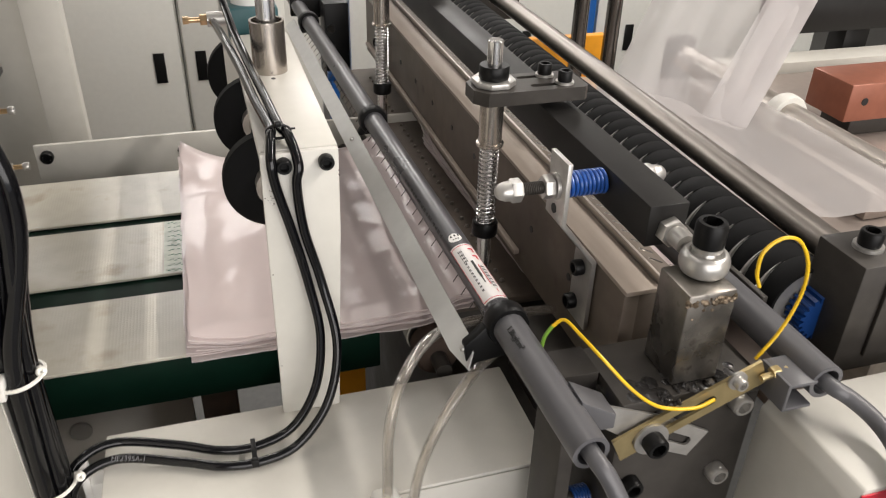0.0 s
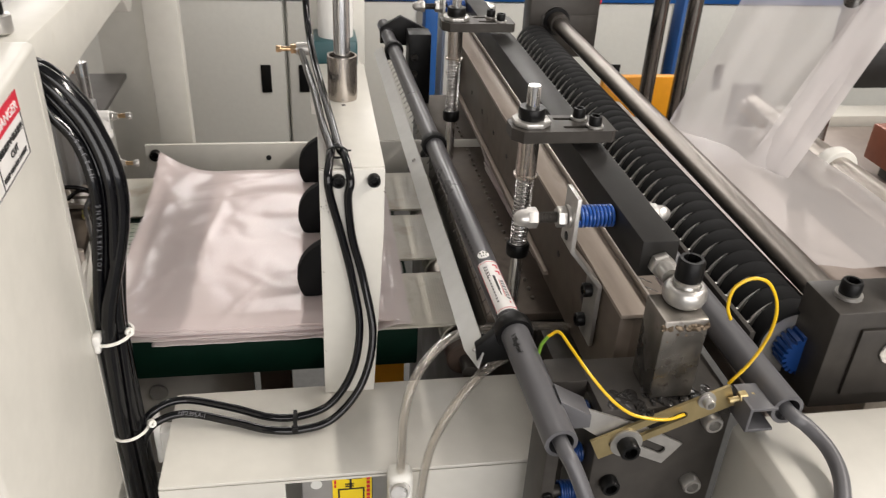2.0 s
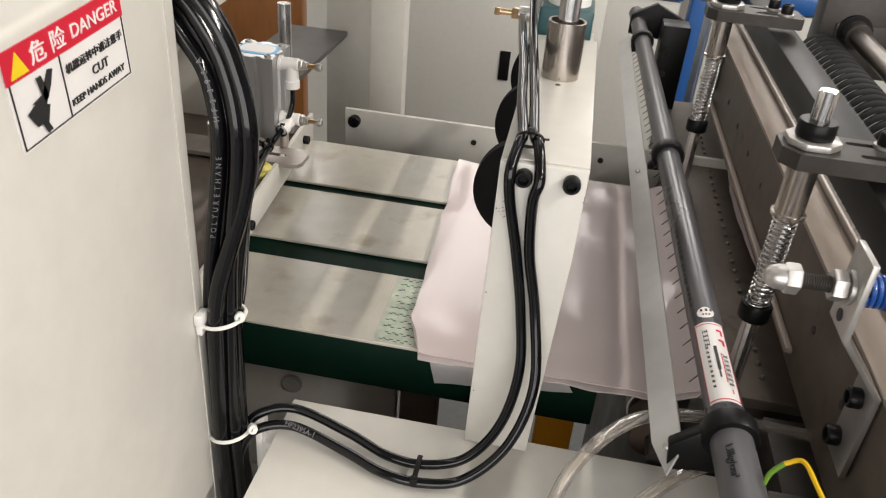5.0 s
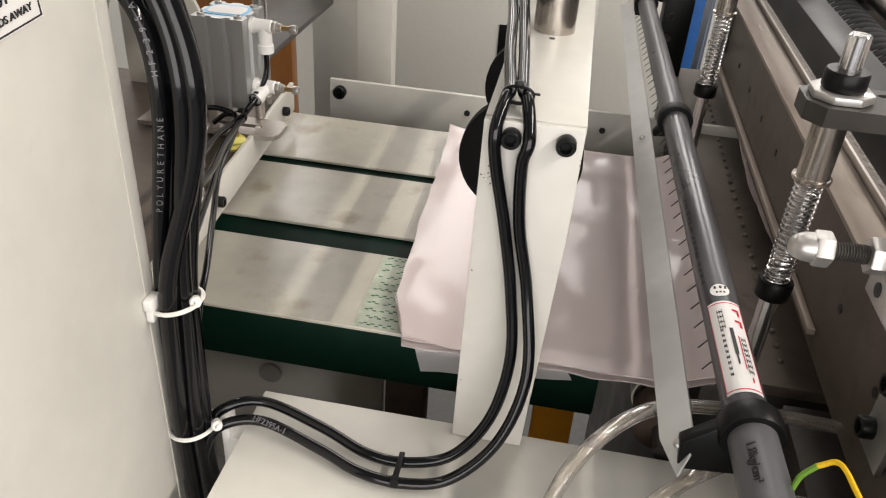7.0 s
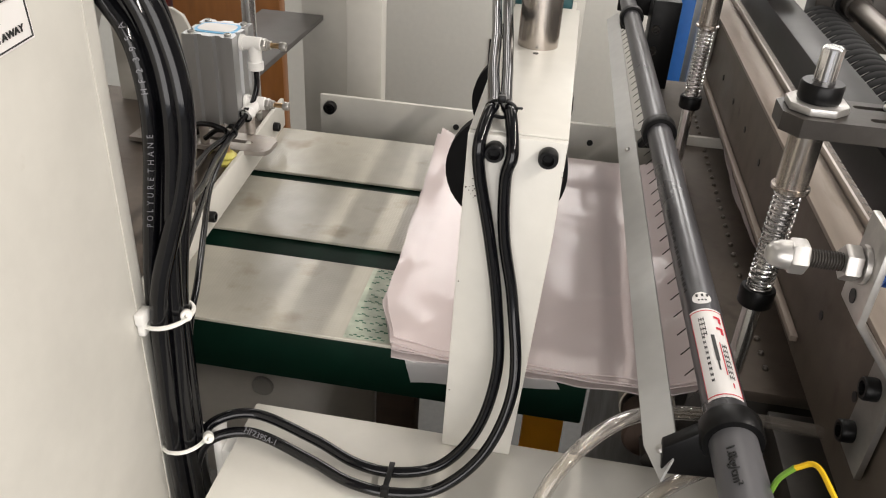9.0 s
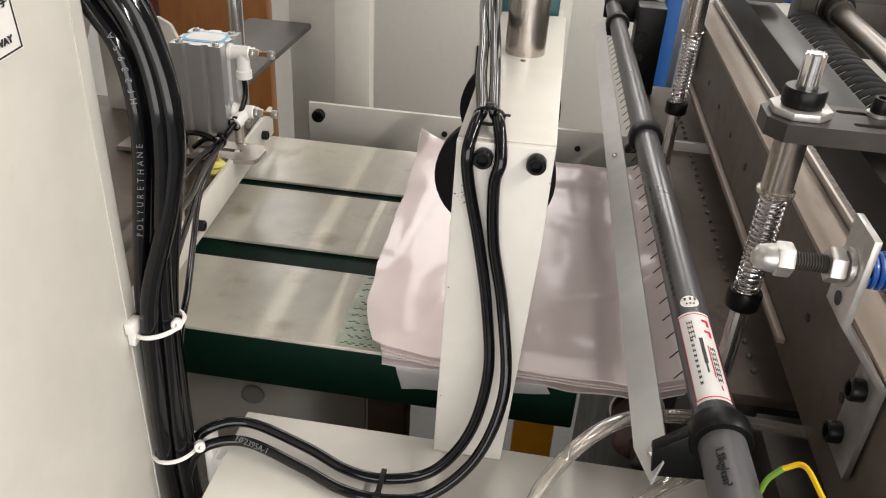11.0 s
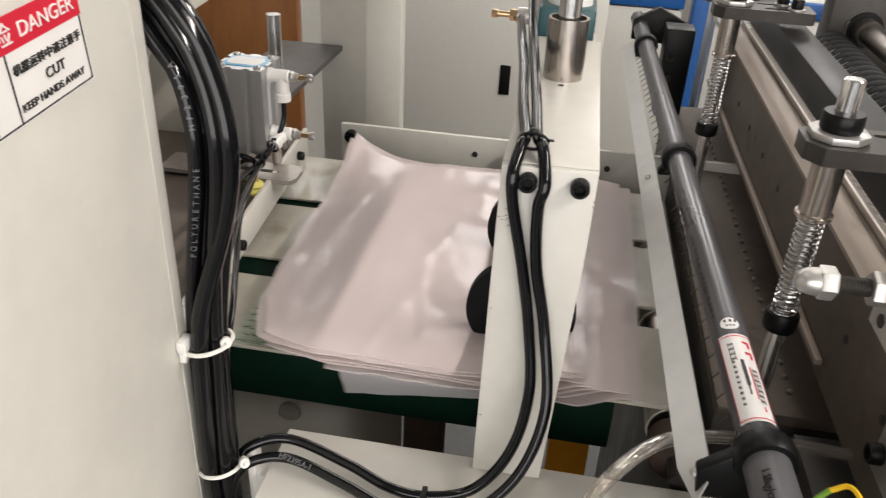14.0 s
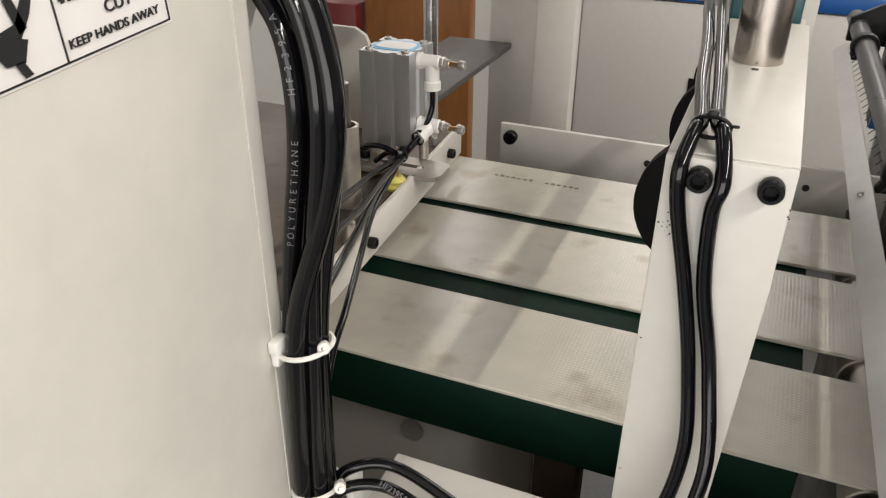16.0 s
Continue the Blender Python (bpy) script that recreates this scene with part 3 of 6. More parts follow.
        patch(bm, y, y + 0.0018, -66, -52, 0.0116)
        patch(bm, y + 0.0022, y + 0.0042, -66 if k % 3 else -62, -52 if k % 2 else -57, 0.0116)
    part("housing_print", bm, INK, ob, "black characters printed on the housing")
    # side lug at the near end
    bm = bmesh.new()
    e = bar_y(0.385)
    prism(bm, [(0, 0.012), (0.026, -0.004), (0.026, -0.016), (0, -0.016)], pose(e.x + 0.008, e.y + 0.012, e.z, 90), 0.022, 0.001)
    part("lug", bm, PVC, ob, "grey plastic mounting lug")


static_bar()


def bar_cable(name, pts, r=0.0058):
    return solid(name, sweep(bmesh.new(), pts, r, 12), PVC, "grey high-voltage cable leaving a static bar", "cable")


bar_cable("high_voltage_cable", [bar_y(0.40), bar_y(0.345), V(0.226, 0.330, 0.970), V(0.240, 0.315, 0.935), V(0.262, 0.305, 0.88), V(0.285, 0.30, 0.80), V(0.30, 0.30, 0.68), V(0.31, 0.30, 0.5)])


def guard_strip():
    ob = thing("guard_strip", "long flat pale grey guard strip beside the static bar", "strip", (0.18, 0.75, 0.95))
    a, b = V(0.1840, 0.479, 0.960), V(0.170, 1.36, 0.965)
    bm = bmesh.new()
    s = V(0.0075, 0, 0.0058)
    vs = [a + V(0.002, -0.004, -0.014), a - s + V(0, 0.012, 0), b - s, b + s, a + s]
    d = V(0.0010, 0, -0.0014)
    lo = [bm.verts.new(v) for v in vs]
    hi = [bm.verts.new(v + d) for v in vs]
    bm.faces.new(lo)
    bm.faces.new(hi[::-1])
    for k in range(5):
        n = (k + 1) % 5
        bm.faces.new((lo[k], hi[k], hi[n], lo[n]))
    bmesh.ops.recalc_face_normals(bm, faces=bm.faces[:])
    part("blade", bm, GREY_LIGHT, ob)
    for t in (0.004, 0.45):
        c = a + (b - a) * t + V(0, 0, 0.001)
        part("rivet", lathe(bmesh.new(), c, (-0.6, 0, 0.8), [(0, 0.0026), (0.002, 0.002), (0.0026, 0)], 12), ZINC, ob)


GREY_LIGHT = mat("pale_grey_strip", (0.55, 0.55, 0.53), 0.4, 0.2, var=0.04, stain=0.08)
guard_strip()


# ---- sealing and cutting head ----
def cutter_table():
    ob = thing("cutter_table", "oiled steel cutter table with rows of small pins", "table", (0.27, 0.85, 0.86))
    part("plate", box(bmesh.new(), 0.236, 0.345, 0.655, 1.38, 0.862, 0.872, 0.001), PLATE, ob)
    for k in range(34):
        y = 0.685 + k * 0.0195
        part("pin", lathe(bmesh.new(), (0.2955, y, 0.872), (0, 0, 1), [(0, 0.0024), (0.002, 0.0024), (0.0034, 0.0012), (0.0034, 0)], 10), SATIN, ob)
    part("front_edge", box(bmesh.new(), 0.29, 0.345, 0.50, 0.638, 0.80, 0.87, 0.001), DARK, ob)


cutter_table()


def cutter_pedestal():
    # made-up dark mass, added to keep the space under the cutter dark
    ob = thing("cutter_pedestal", "dark filler block standing below the cutter", "pedestal", (0.35, 0.95, 0))
    part("body", box(bmesh.new(), 0.236, 0.50, 0.66, 1.30, 0.0, 0.8605, 0.003), DARK, ob)
    part("foot_rail", box(bmesh.new(), 0.228, 0.51, 0.655, 1.305, 0.0, 0.06, 0.003), DARK, ob)


cutter_pedestal()


def knife_beam():
    ob = thing("knife_beam", "heavy grey steel knife beam with drilled face", "beam", (0.31, 0.85, 0.88))
    part("face_plate", box(bmesh.new(), 0.3052, 0.318, 0.470, 1.40, 0.900, 0.9955, 0.0008), PLATE, ob, "oily grey drilled face plate")
    part("lower_blade", box(bmesh.new(), 0.2990, 0.3048, 0.668, 1.38, 0.9140, 0.9190, 0.0006), STRIP, ob, "bright lower blade edge")
    part("top_plate", box(bmesh.new(), 0.3045, 0.3335, 0.467, 1.40, 0.996, 1.000, 0.0006), STRIP, ob, "bright ground steel top strip")
    part("core", box(bmesh.new(), 0.3185, 0.36, 0.475, 1.40, 0.900, 0.9955, 0.0006), PLATE, ob)
    part("inner_strip", box(bmesh.new(), 0.334, 0.3365, 0.47, 1.40, 0.996, 1.006, 0.0003), STEEL, ob)
    for k in range(8):
        bm = bmesh.new()
        y = 0.56 + k * 0.085
        cyl(bm, (0.3055, y, 0.955), (0.3046, y, 0.955), 0.0035, 14)
        part("drilled_hole", bm, HOLE_SHADE, ob)
    for k in range(60):
        y = 0.482 + k * 0.0145
        bm = bmesh.new()
        cyl(bm, (0.340, y, 1.012), (0.326, y - 0.003, 1.020), 0.0006, 6)
        part("needle", bm, CHROME, ob)


knife_beam()


def top_bar():
    ob = thing("top_bar", "black square upper clamping bar", "bar", (0.335, 0.85, 1.045))
    part("bar", box(bmesh.new(), 0.309, 0.340, 0.463, 1.40, 1.041, 1.0735, 0.0012), BLACKBAR, ob)
    bm = bmesh.new()
    hexnut(bm, (0.326, 0.463, 1.054), (0, -1, 0), 0.0185, 0.009, 0.3)
    cyl(bm, (0.326, 0.46, 1.054), (0.326, 0.44, 1.054), 0.007)
    part("end_nut", bm, ZINC, ob, "zinc-plated hexagon nut")
    return ob


top_bar()


def guide_post():
    """A spring-loaded guide post on a slotted plate, at y = 0.66."""
    y, x = 0.667, 0.266
    ob = thing("guide_post", "spring-loaded steel guide post on a slotted plate", "guide post", (x, y, 0.88), "guide posts of the cutter")
    part("rod", cyl(bmesh.new(), (x, y, 0.879), (x, y, 1.133), 0.0067, 24, 0.0008), CHROME, ob, "polished steel rod")
    bm = bmesh.new()
    helix(bm, (x, y, 0.957), (x, y, 1.036), 0.0084, 0.0009, 19)
    part("spring", bm, CHROME, ob, "bright wire compression spring")
    part("lower_collar", lathe(bmesh.new(), (x, y, 0.944), (0, 0, 1), [(0, 0.0068), (0, 0.0115), (0.0015, 0.0124), (0.0125, 0.0124), (0.014, 0.0115), (0.014, 0.0068)], 28), BLACK, ob, "black shaft collar")
    part("sleeve", lathe(bmesh.new(), (x, y, 1.037), (0, 0, 1), [(0, 0.0069), (0, 0.0126), (0.0025, 0.0126), (0.003, 0.0106), (0.045, 0.0106), (0.045, 0.0069)], 32), TURNED, ob, "satin steel guide sleeve")
    bm = bmesh.new()
    out = [(-0.022, 0.010), (-0.022, -0.012), (-0.012, -0.024), (0.077, -0.024), (0.081, -0.020), (0.081, 0.016), (0.077, 0.020), (-0.010, 0.022)]
    holed_plate(bm, out, [slot_points(0.048, -0.012, 0.036, 0.006, 0.0)[::-1], slot_points(0.042, 0.010, 0.034, 0.006, 0.0)[::-1]], pose(x, y, 1.082), 0.012)
    plate = part("slotted_plate", bm, DARK, ob, "dark steel slotted plate")
    part("flange", prism(bmesh.new(), [(-0.018, 0.008), (-0.018, -0.008), (-0.008, -0.018), (0.008, -0.018), (0.018, -0.008), (0.018, 0.008), (0.008, 0.018), (-0.008, 0.018)], pose(x, y, 1.0942), 0.005, 0.0008), ZINC, ob, "bright octagonal flange")
    part("upper_collar", lathe(bmesh.new(), (x, y, 1.0993), (0, 0, 1), [(0, 0.0068), (0, 0.0124), (0.0015, 0.0133), (0.0105, 0.0133), (0.012, 0.0124), (0.012, 0.0068)], 28), BLACK, ob, "black shaft collar")
    for dx, dy in ((0.062, -0.012), (0.052, 0.010)):
        bm = bmesh.new()
        lathe(bm, (x + dx, y + dy, 1.0942), (0, 0, 1), [(0, 0), (0, 0.0083), (0.002, 0.0083), (0.002, 0)], 20)
        part("washer", bm, ZINC, plate)
        part("socket_screw", socket_head(bmesh.new(), (x + dx, y + dy, 1.0962), (0, 0, 1), 0.0064, 0.0095), BLACK, plate, "black socket screw")
    return ob


GP = guide_post()
copy_thing(GP, pose(0.257, 1.066, GP.location.z))


def spring_bracket():
    """Cranked zinc bracket with a domed stud and a blue die spring, at y = 0.53."""
    y, z = 0.530, 1.062
    ob = thing("spring_bracket", "cranked zinc bracket with domed stud and blue spring", "bracket", (0.29, y, 0.93), "spring brackets on the knife beam")
    bm = bmesh.new()
    # upper leaf, crank, lower leaf
    prism(bm, [(0.2690, 1.086), (0.2730, 1.086), (0.2730, 1.036), (0.3035, 0.998), (0.3035, 0.932), (0.2995, 0.932), (0.2995, 0.9965), (0.2690, 1.0345)], pose(0, y + 0.015, 0, 90), 0.031, 0.0007)
    part("strap", bm, ZINC, ob, "cranked zinc-plated strap")
    part("strap_hole", cyl(bmesh.new(), (0.2691, y, 1.043), (0.2684, y, 1.043), 0.004, 14), HOLE_SHADE, ob)
    bm = bmesh.new()
    cyl(bm, (0.238, y, z), (0.352, y, z), 0.0044, 16)
    for k in range(14):
        x = 0.2388 + k * 0.0014
        lathe(bm, (x, y, z), (1, 0, 0), [(0, 0.0041), (0.0007, 0.0051), (0.0014, 0.0041)], 16)
    part("stud", bm, DARK, ob, "threaded stud")
    for x, d in ((0.2400, -1), (0.3405, 1)):
        bm = bmesh.new()
        hexnut(bm, (x, y, z), (d, 0, 0), 0.0160, 0.0085)
        lathe(bm, (x, y, z), (d, 0, 0), [(0.0085, 0.0077), (0.0130, 0.0074), (0.0170, 0.0060), (0.0195, 0.0035), (0.0205, 0)], 24)
        part("domed_nut", bm, ZINC, ob, "chromed domed nut")
    bm = bmesh.new()
    hexnut(bm, (0.2575, y, z), (1, 0, 0), 0.0165, 0.0080, 0.25)
    part("lock_nut", bm, ZINC, ob)
    part("washer", cyl(bmesh.new(), (0.2662, y, z), (0.2688, y, z), 0.0104, 24), ZINC, ob)
    bm = bmesh.new()
    helix(bm, (0.2755, y, z), (0.3080, y, z), 0.0088, 0.0015, 9.5, 8, 20)
    part("spring", bm, SPRINGBLUE, ob, "blue painted die spring")
    for dy, zz in ((0.0, 0.985), (0.006, 0.948)):
        part("socket_screw", socket_head(bmesh.new(), (0.2995, y + dy, zz), (-1, 0, 0), 0.0068, 0.008), BLACK, ob, "black socket screw")
    return ob


SB = spring_bracket()
copy_thing(SB, pose(SB.location.x, 1.275, SB.location.z))


def pillar():
    ob = thing("welded_pillar", "bare welded steel pillar with a rod-end bolt", "pillar", (0.335, 0.42, 0.966))
    bm = bmesh.new()
    box(bm, 0.308, 0.344, 0.400, 0.438, 0.966, 1.041, 0.002)
    for v in bm.verts:
        v.co += noise.noise_vector(v.co * 60) * 0.0006
    part("post", bm, RAW, ob, "bare steel post, smeared and scratched")
    bm = bmesh.new()
    rnd = random.Random(5)
    for k in range(46):
        t = rnd.random()
        p = V(0.307 + 0.037 * t, 0.3998, 1.0345 + rnd.uniform(-0.0022, 0.0022) - (rnd.random() < 0.15) * rnd.uniform(0.004, 0.02))
        r = rnd.uniform(0.0006, 0.0021)
        lathe(bm, p, (rnd.uniform(-.3, .3), -1, rnd.uniform(-.5, .5)), [(-0.001, r * 1.3), (r * 0.3, r), (r * 0.7, 0)], 7)
    part("weld_bead", bm, BURN, ob, "lumpy weld bead")
    bm = bmesh.new()
    for k in range(44):
        a = rnd.random()
        p = V(0.294 + 0.052 * a, 0.392 + 0.012 * rnd.random() - (0.01 if a < .3 else 0), 0.966)
        lathe(bm, p, (rnd.uniform(-.4, .4), rnd.uniform(-.4, .4), 1), [(0, 0.0024 * rnd.uniform(.4, 1)), (0.0014, 0.0018 * rnd.random()), (0.002 + 0.003 * rnd.random(), 0)], 6, False)
    part("weld_spatter", bm, SLAG, ob, "weld slag and spatter")
    c = V(0.332, 0.425, 1.041)
    bm = bmesh.new()
    lathe(bm, c, (0, 0, 1), [(0.0002, 0.008)] + [(0.0085 + 0.0080 * math.sin(radians(q)), 0.0125 + 0.0045 * math.cos(radians(q))) for q in range(-80, 81, 16)] + [(0.0162, 0.0115), (0.0140, 0.0100), (0.0165, 0.0085), (0.0190, 0.0080)], 32)
    cyl(bm, c + V(0, 0.012, 0.009), c + V(0.001, 0.045, 0.011), 0.0065)
    part("rod_end", bm, ZINC, ob, "zinc-plated rod-end eye")
    part("washer", lathe(bmesh.new(), c + V(0, 0, 0.0185), (0, 0, 1), [(0, 0), (0, 0.0104), (0.003, 0.0108), (0.003, 0)], 24), ZINC, ob)
    part("socket_screw", socket_head(bmesh.new(), c + V(0, 0, 0.0215), (0, 0, 1), 0.0106, 0.0175), BLACK, ob, "large black socket screw")


BURN = mat("heat_stained_weld", (0.15, 0.115, 0.08), 0.35, 0.8, var=0.3, grain=300, stain=0.4, stain_scale=60, bump=0.4, bump_scale=300)
SLAG = mat("black_oily_slag", (0.03, 0.028, 0.027), 0.22, 0.3, var=0.3, stain=0.4, stain_scale=60, bump=0.3, bump_scale=300)
RAW = mat("raw_smeared_steel", (0.20, 0.185, 0.165), 0.3, 0.85, var=0.25, grain=45, stain=0.4, stain_scale=25, bump=0.3, bump_scale=60, dirt=(0.06, 0.05, 0.04), dirt_at=0.6)
pillar()


def side_frame(name, x0, x1, y0, y1, z0, z1):
    ob = thing(name, "dark grey steel machine side frame with a top pad", "frame", ((x0 + x1) / 2, (y0 + y1) / 2, z0))
    part("plate", box(bmesh.new(), x0, x1, y0, y1, z0, z1 - 0.0125, 0.0015), DARK, ob)
    part("top_pad", box(bmesh.new(), x0 - 0.001, x1, y0 - 0.001, y1, z1 - 0.0122, z1, 0.0012), DARK, ob)
    bm = bmesh.new()
    rnd = random.Random(21)
    for k in range(26):
        p = V(rnd.uniform(x0 + 0.008, x1 - 0.01), rnd.uniform(y0 + 0.003, y0 + 0.02), z1)
        r = rnd.uniform(0.002, 0.007)
        lathe(bm, p, (0, 0, 1), [(0, r), (0.0004, r * 0.85), (0.0007, 0)], 9, True, rnd.random())
    part("oil_film", bm, SLAG, ob, "black oil smears")["kind"] = "stuff"


side_frame("side_frame", 0.268, 0.378, 0.392, 0.455, 0.45, 0.9655)


# ---- feed rollers ----
def rubber_roller():
    ob = thing("rubber_roller", "black grooved rubber feed roller with steel spacer rings", "roller", (0.468, 0.85, 0.966))
    c = V(0.467, 0, 0.965)
    n, pitch, r = 44, 0.0214, 0.0345
    for k in range(n):
        y = 0.460 + k * pitch
        bm = bmesh.new()
        lathe(bm, c + V(0, y, 0), (0, 1, 0), [(0, r - 0.003), (0, r - 0.0005), (0.0008, r), (pitch - 0.0010, r), (pitch - 0.0003, r - 0.0005), (pitch - 0.0003, r - 0.003)], 36)
        # rings are narrowed towards the cutter to fit the view: bright core slivers show
        for v in bm.verts:
            if v.co.y > y + 0.011:
                v.co.y -= 0.0040 * max(0.0, (c.x - v.co.x) / r) ** 2.6
        part("rubber_ring", bm, RUBBER, ob)
    part("core", cyl(bmesh.new(), c + V(0, 0.461, 0), c + V(0, 1.40, 0), r - 0.0012, 32), ZINC, ob, "bright steel roller core")
    bm = bmesh.new()
    prof = []
    for k in range(20):
        for da, q in ((0, 0.0165), (0.3, 0.0165), (0.42, 0.0200), (0.88, 0.0200)):
            a = 2 * math.pi * (k + da) / 20
            prof.append((q * math.cos(a), q * math.sin(a)))
    prism(bm, prof, pose(c.x, 0.4595, c.z, 90), 0.018)
    part("gear", bm, SHADEBLUE, ob, "blue plastic timing pulley")


rubber_roller()


def stripper_comb():
    """Bright tapered fingers that lie in the grooves between the roller's rings."""
    ob = thing("stripper_comb", "row of bright tapered stripper fingers between roller rings", "comb", (0.43, 0.85, 0.975))
    part("rail", box(bmesh.new(), 0.4225, 0.4275, 0.460, 1.400, 0.968, 0.980, 0.0006), DARK, ob)
    for k in range(43):
        y = 0.460 + (k + 1) * 0.0214 - 0.0006
        bm = bmesh.new()
        rings = []
        for q in range(7):
            a = radians(170 - 8.5 * q)
            p = V(0.467 + 0.0353 * math.cos(a), y, 0.965 + 0.0353 * math.sin(a))
            if q == 0:
                p = V(0.4270, y, 0.974)
            u, w = V(math.cos(a), 0, math.sin(a)), V(0, 1, 0)
            h = 0.0017 * (1 - q / 6.4)
            rings.append([bm.verts.new(p + u * h * 0.8 * math.cos(b) + w * h * math.sin(b)) for b in (math.pi / 3 * i for i in range(6))])
        for a, b in zip(rings, rings[1:]):
            for i in range(6):
                bm.faces.new((a[i], a[(i + 1) % 6], b[(i + 1) % 6], b[i])).smooth = True
        bm.faces.new(rings[0])
        bm.faces.new(rings[-1])
        bmesh.ops.recalc_face_normals(bm, faces=bm.faces[:])
        part("finger", bm, ZINC, ob)


stripper_comb()


def bearing_block(y, top=1.028):
    ob = thing("bearing_block", "dark grey bearing block with bolted cap", "block", (0.52, y, 0.95), "bearing blocks of the feed rollers")
    part("body", box(bmesh.new(), 0.464, 0.60, y - 0.025, y + 0.025, 0.93, top, 0.0015), DARK, ob)
    part("side_plate", box(bmesh.new(), 0.488, 0.595, y - 0.0285, y - 0.0252, 0.945, 1.012, 0.001), DARK, ob)
    part("shaft_end", cyl(bmesh.new(), (0.522, y - 0.0285, 0.990), (0.522, y - 0.031, 0.990), 0.0125, 24, 0.0008), CHROME, ob, "bright turned shaft end")
    part("washer", cyl(bmesh.new(), (0.487, y, top), (0.487, y, top + 0.003), 0.0112, 24), ZINC, ob)
    part("socket_screw", socket_head(bmesh.new(), (0.487, y, top + 0.003), (0, 0, 1), 0.0088, 0.012), BLACK, ob, "black socket screw")
    bm = bmesh.new()
    cyl(bm, (0.555, y + 0.005, top), (0.555, y + 0.005, top + 0.030), 0.005, 16)
    hexnut(bm, (0.555, y + 0.005, top + 0.002), (0, 0, 1), 0.016, 0.008)
    part("adjusting_stud", bm, ZINC, ob)
    bm = bmesh.new()
    for k in range(3):
        a = 2 * math.pi * k / 3
        box(bm, -0.006, 0.020, -0.0065, 0.0065, 0, 0.014, 0.003, 2, pose(0.555, y + 0.005, top + 0.027, 0, 0, math.degrees(a)))
    part("star_knob", bm, BLACK, ob, "black plastic star knob")
    if top > 1.04:
        part("socket_screw", socket_head(bmesh.new(), (0.590, y - 0.01, top), (0, 0, 1), 0.0085, 0.012), BLACK, ob)
        part("bearing_ring", pipe(bmesh.new(), (0.516, y - 0.025, 1.0), (0.516, y - 0.031, 1.0), 0.026, 0.0195), BLACK, ob, "black bearing ring")
        part("red_button", cyl(bmesh.new(), (0.600, y - 0.01, 1.035), (0.606, y - 0.01, 1.035), 0.007, 16, 0.001), RED, ob, "small red button")


bearing_block(0.440)
bearing_block(1.455, 1.052)


def steel_rod():
    ob = thing("guide_roller", "long polished steel guide roller", "roller", (0.505, 0.85, 1.0))
    part("tube", cyl(bmesh.new(), (0.500, 0.4405, 1.000), (0.516, 1.425, 1.000), 0.0135, 32), SATIN, ob)
    part("far_collar", cyl(bmesh.new(), (0.516, 1.40, 1.0), (0.516, 1.428, 1.0), 0.019, 32, 0.001), DARK, ob)


steel_rod()


# ---- covers at the operator's side ----
def low_cover():
    ob = thing("low_cover", "cream sheet-metal cover with a rectangular opening", "cover", (0.08, 0.52, 0.5))
    x0, x1, y0, y1, z0, z1 = -0.092, 0.262, 0.470, 0.594, 0.48, 0.838
    part("top", box(bmesh.new(), x0, x1, y0, y1, z1 - 0.004, z1, 0.0015), CREAM, ob)
    bm = bmesh.new()
    holed_plate(bm, [(x0, z0), (x1, z0), (x1, z1 - 0.0045), (x0, z1 - 0.0045)], [[(0.017, 0.66), (0.017, 0.831), (0.130, 0.831), (0.130, 0.66)]], pose(0, y0 + 0.003, 0, 90), 0.003)
    part("front", bm, CREAM, ob, "cream front panel with a cut-out")
    part("back", box(bmesh.new(), x0, x1, y1 - 0.003, y1, z0, z1 - 0.0045), CREAM, ob)
    for x in (x0, x1 - 0.003):
        part("side", box(bmesh.new(), x, x + 0.003, y0 + 0.0035, y1 - 0.0035, z0, z1 - 0.0045), CREAM, ob)


low_cover()


def valve_box():
    ob = thing("valve_box", "grey metal box with a yellow warning sticker", "box", (0.12, 0.52, 0.55))
    part("body", box(bmesh.new(), 0.030, 0.0970, 0.490, 0.560, 0.56, 0.824, 0.003), GREY, ob)
    st = part("sticker", box(bmesh.new(), 0.0590, 0.0960, 0.4888, 0.4897, 0.7770, 0.8220), STICKER, ob, "yellow warning sticker")
    bm = bmesh.new()
    for x0, x1, z0, z1 in ((0.0640, 0.0890, 0.7810, 0.7825), (0.0640, 0.0890, 0.7975, 0.7990), (0.0640, 0.0655, 0.7810, 0.7990), (0.0875, 0.0890, 0.7810, 0.7990),
                           (0.0710, 0.0790, 0.8010, 0.8025), (0.0710, 0.0790, 0.8040, 0.8055), (0.0730, 0.0870, 0.8110, 0.8130), (0.0750, 0.0770, 0.7990, 0.8110)):
        box(bm, x0, x1, 0.4882, 0.4887, z0, z1)
    part("pictogram", bm, INK, st)
    bm = bmesh.new()
    for k in range(7):
        box(bm, 0.0910, 0.0942, 0.4882, 0.4887, 0.7820 + k * 0.0054, 0.7855 + k * 0.0054)
    for k in range(4):
        box(bm, 0.0605, 0.0625, 0.4882, 0.4887, 0.8010 + k * 0.005, 0.8045 + k * 0.005)
    part("red_print", bm, RED, st)["kind"] = "stuff"
    part("seal", cyl(bmesh.new(), (0.044, 0.490, 0.806), (0.044, 0.4892, 0.806), 0.0055, 20), WALL, ob)


valve_box()


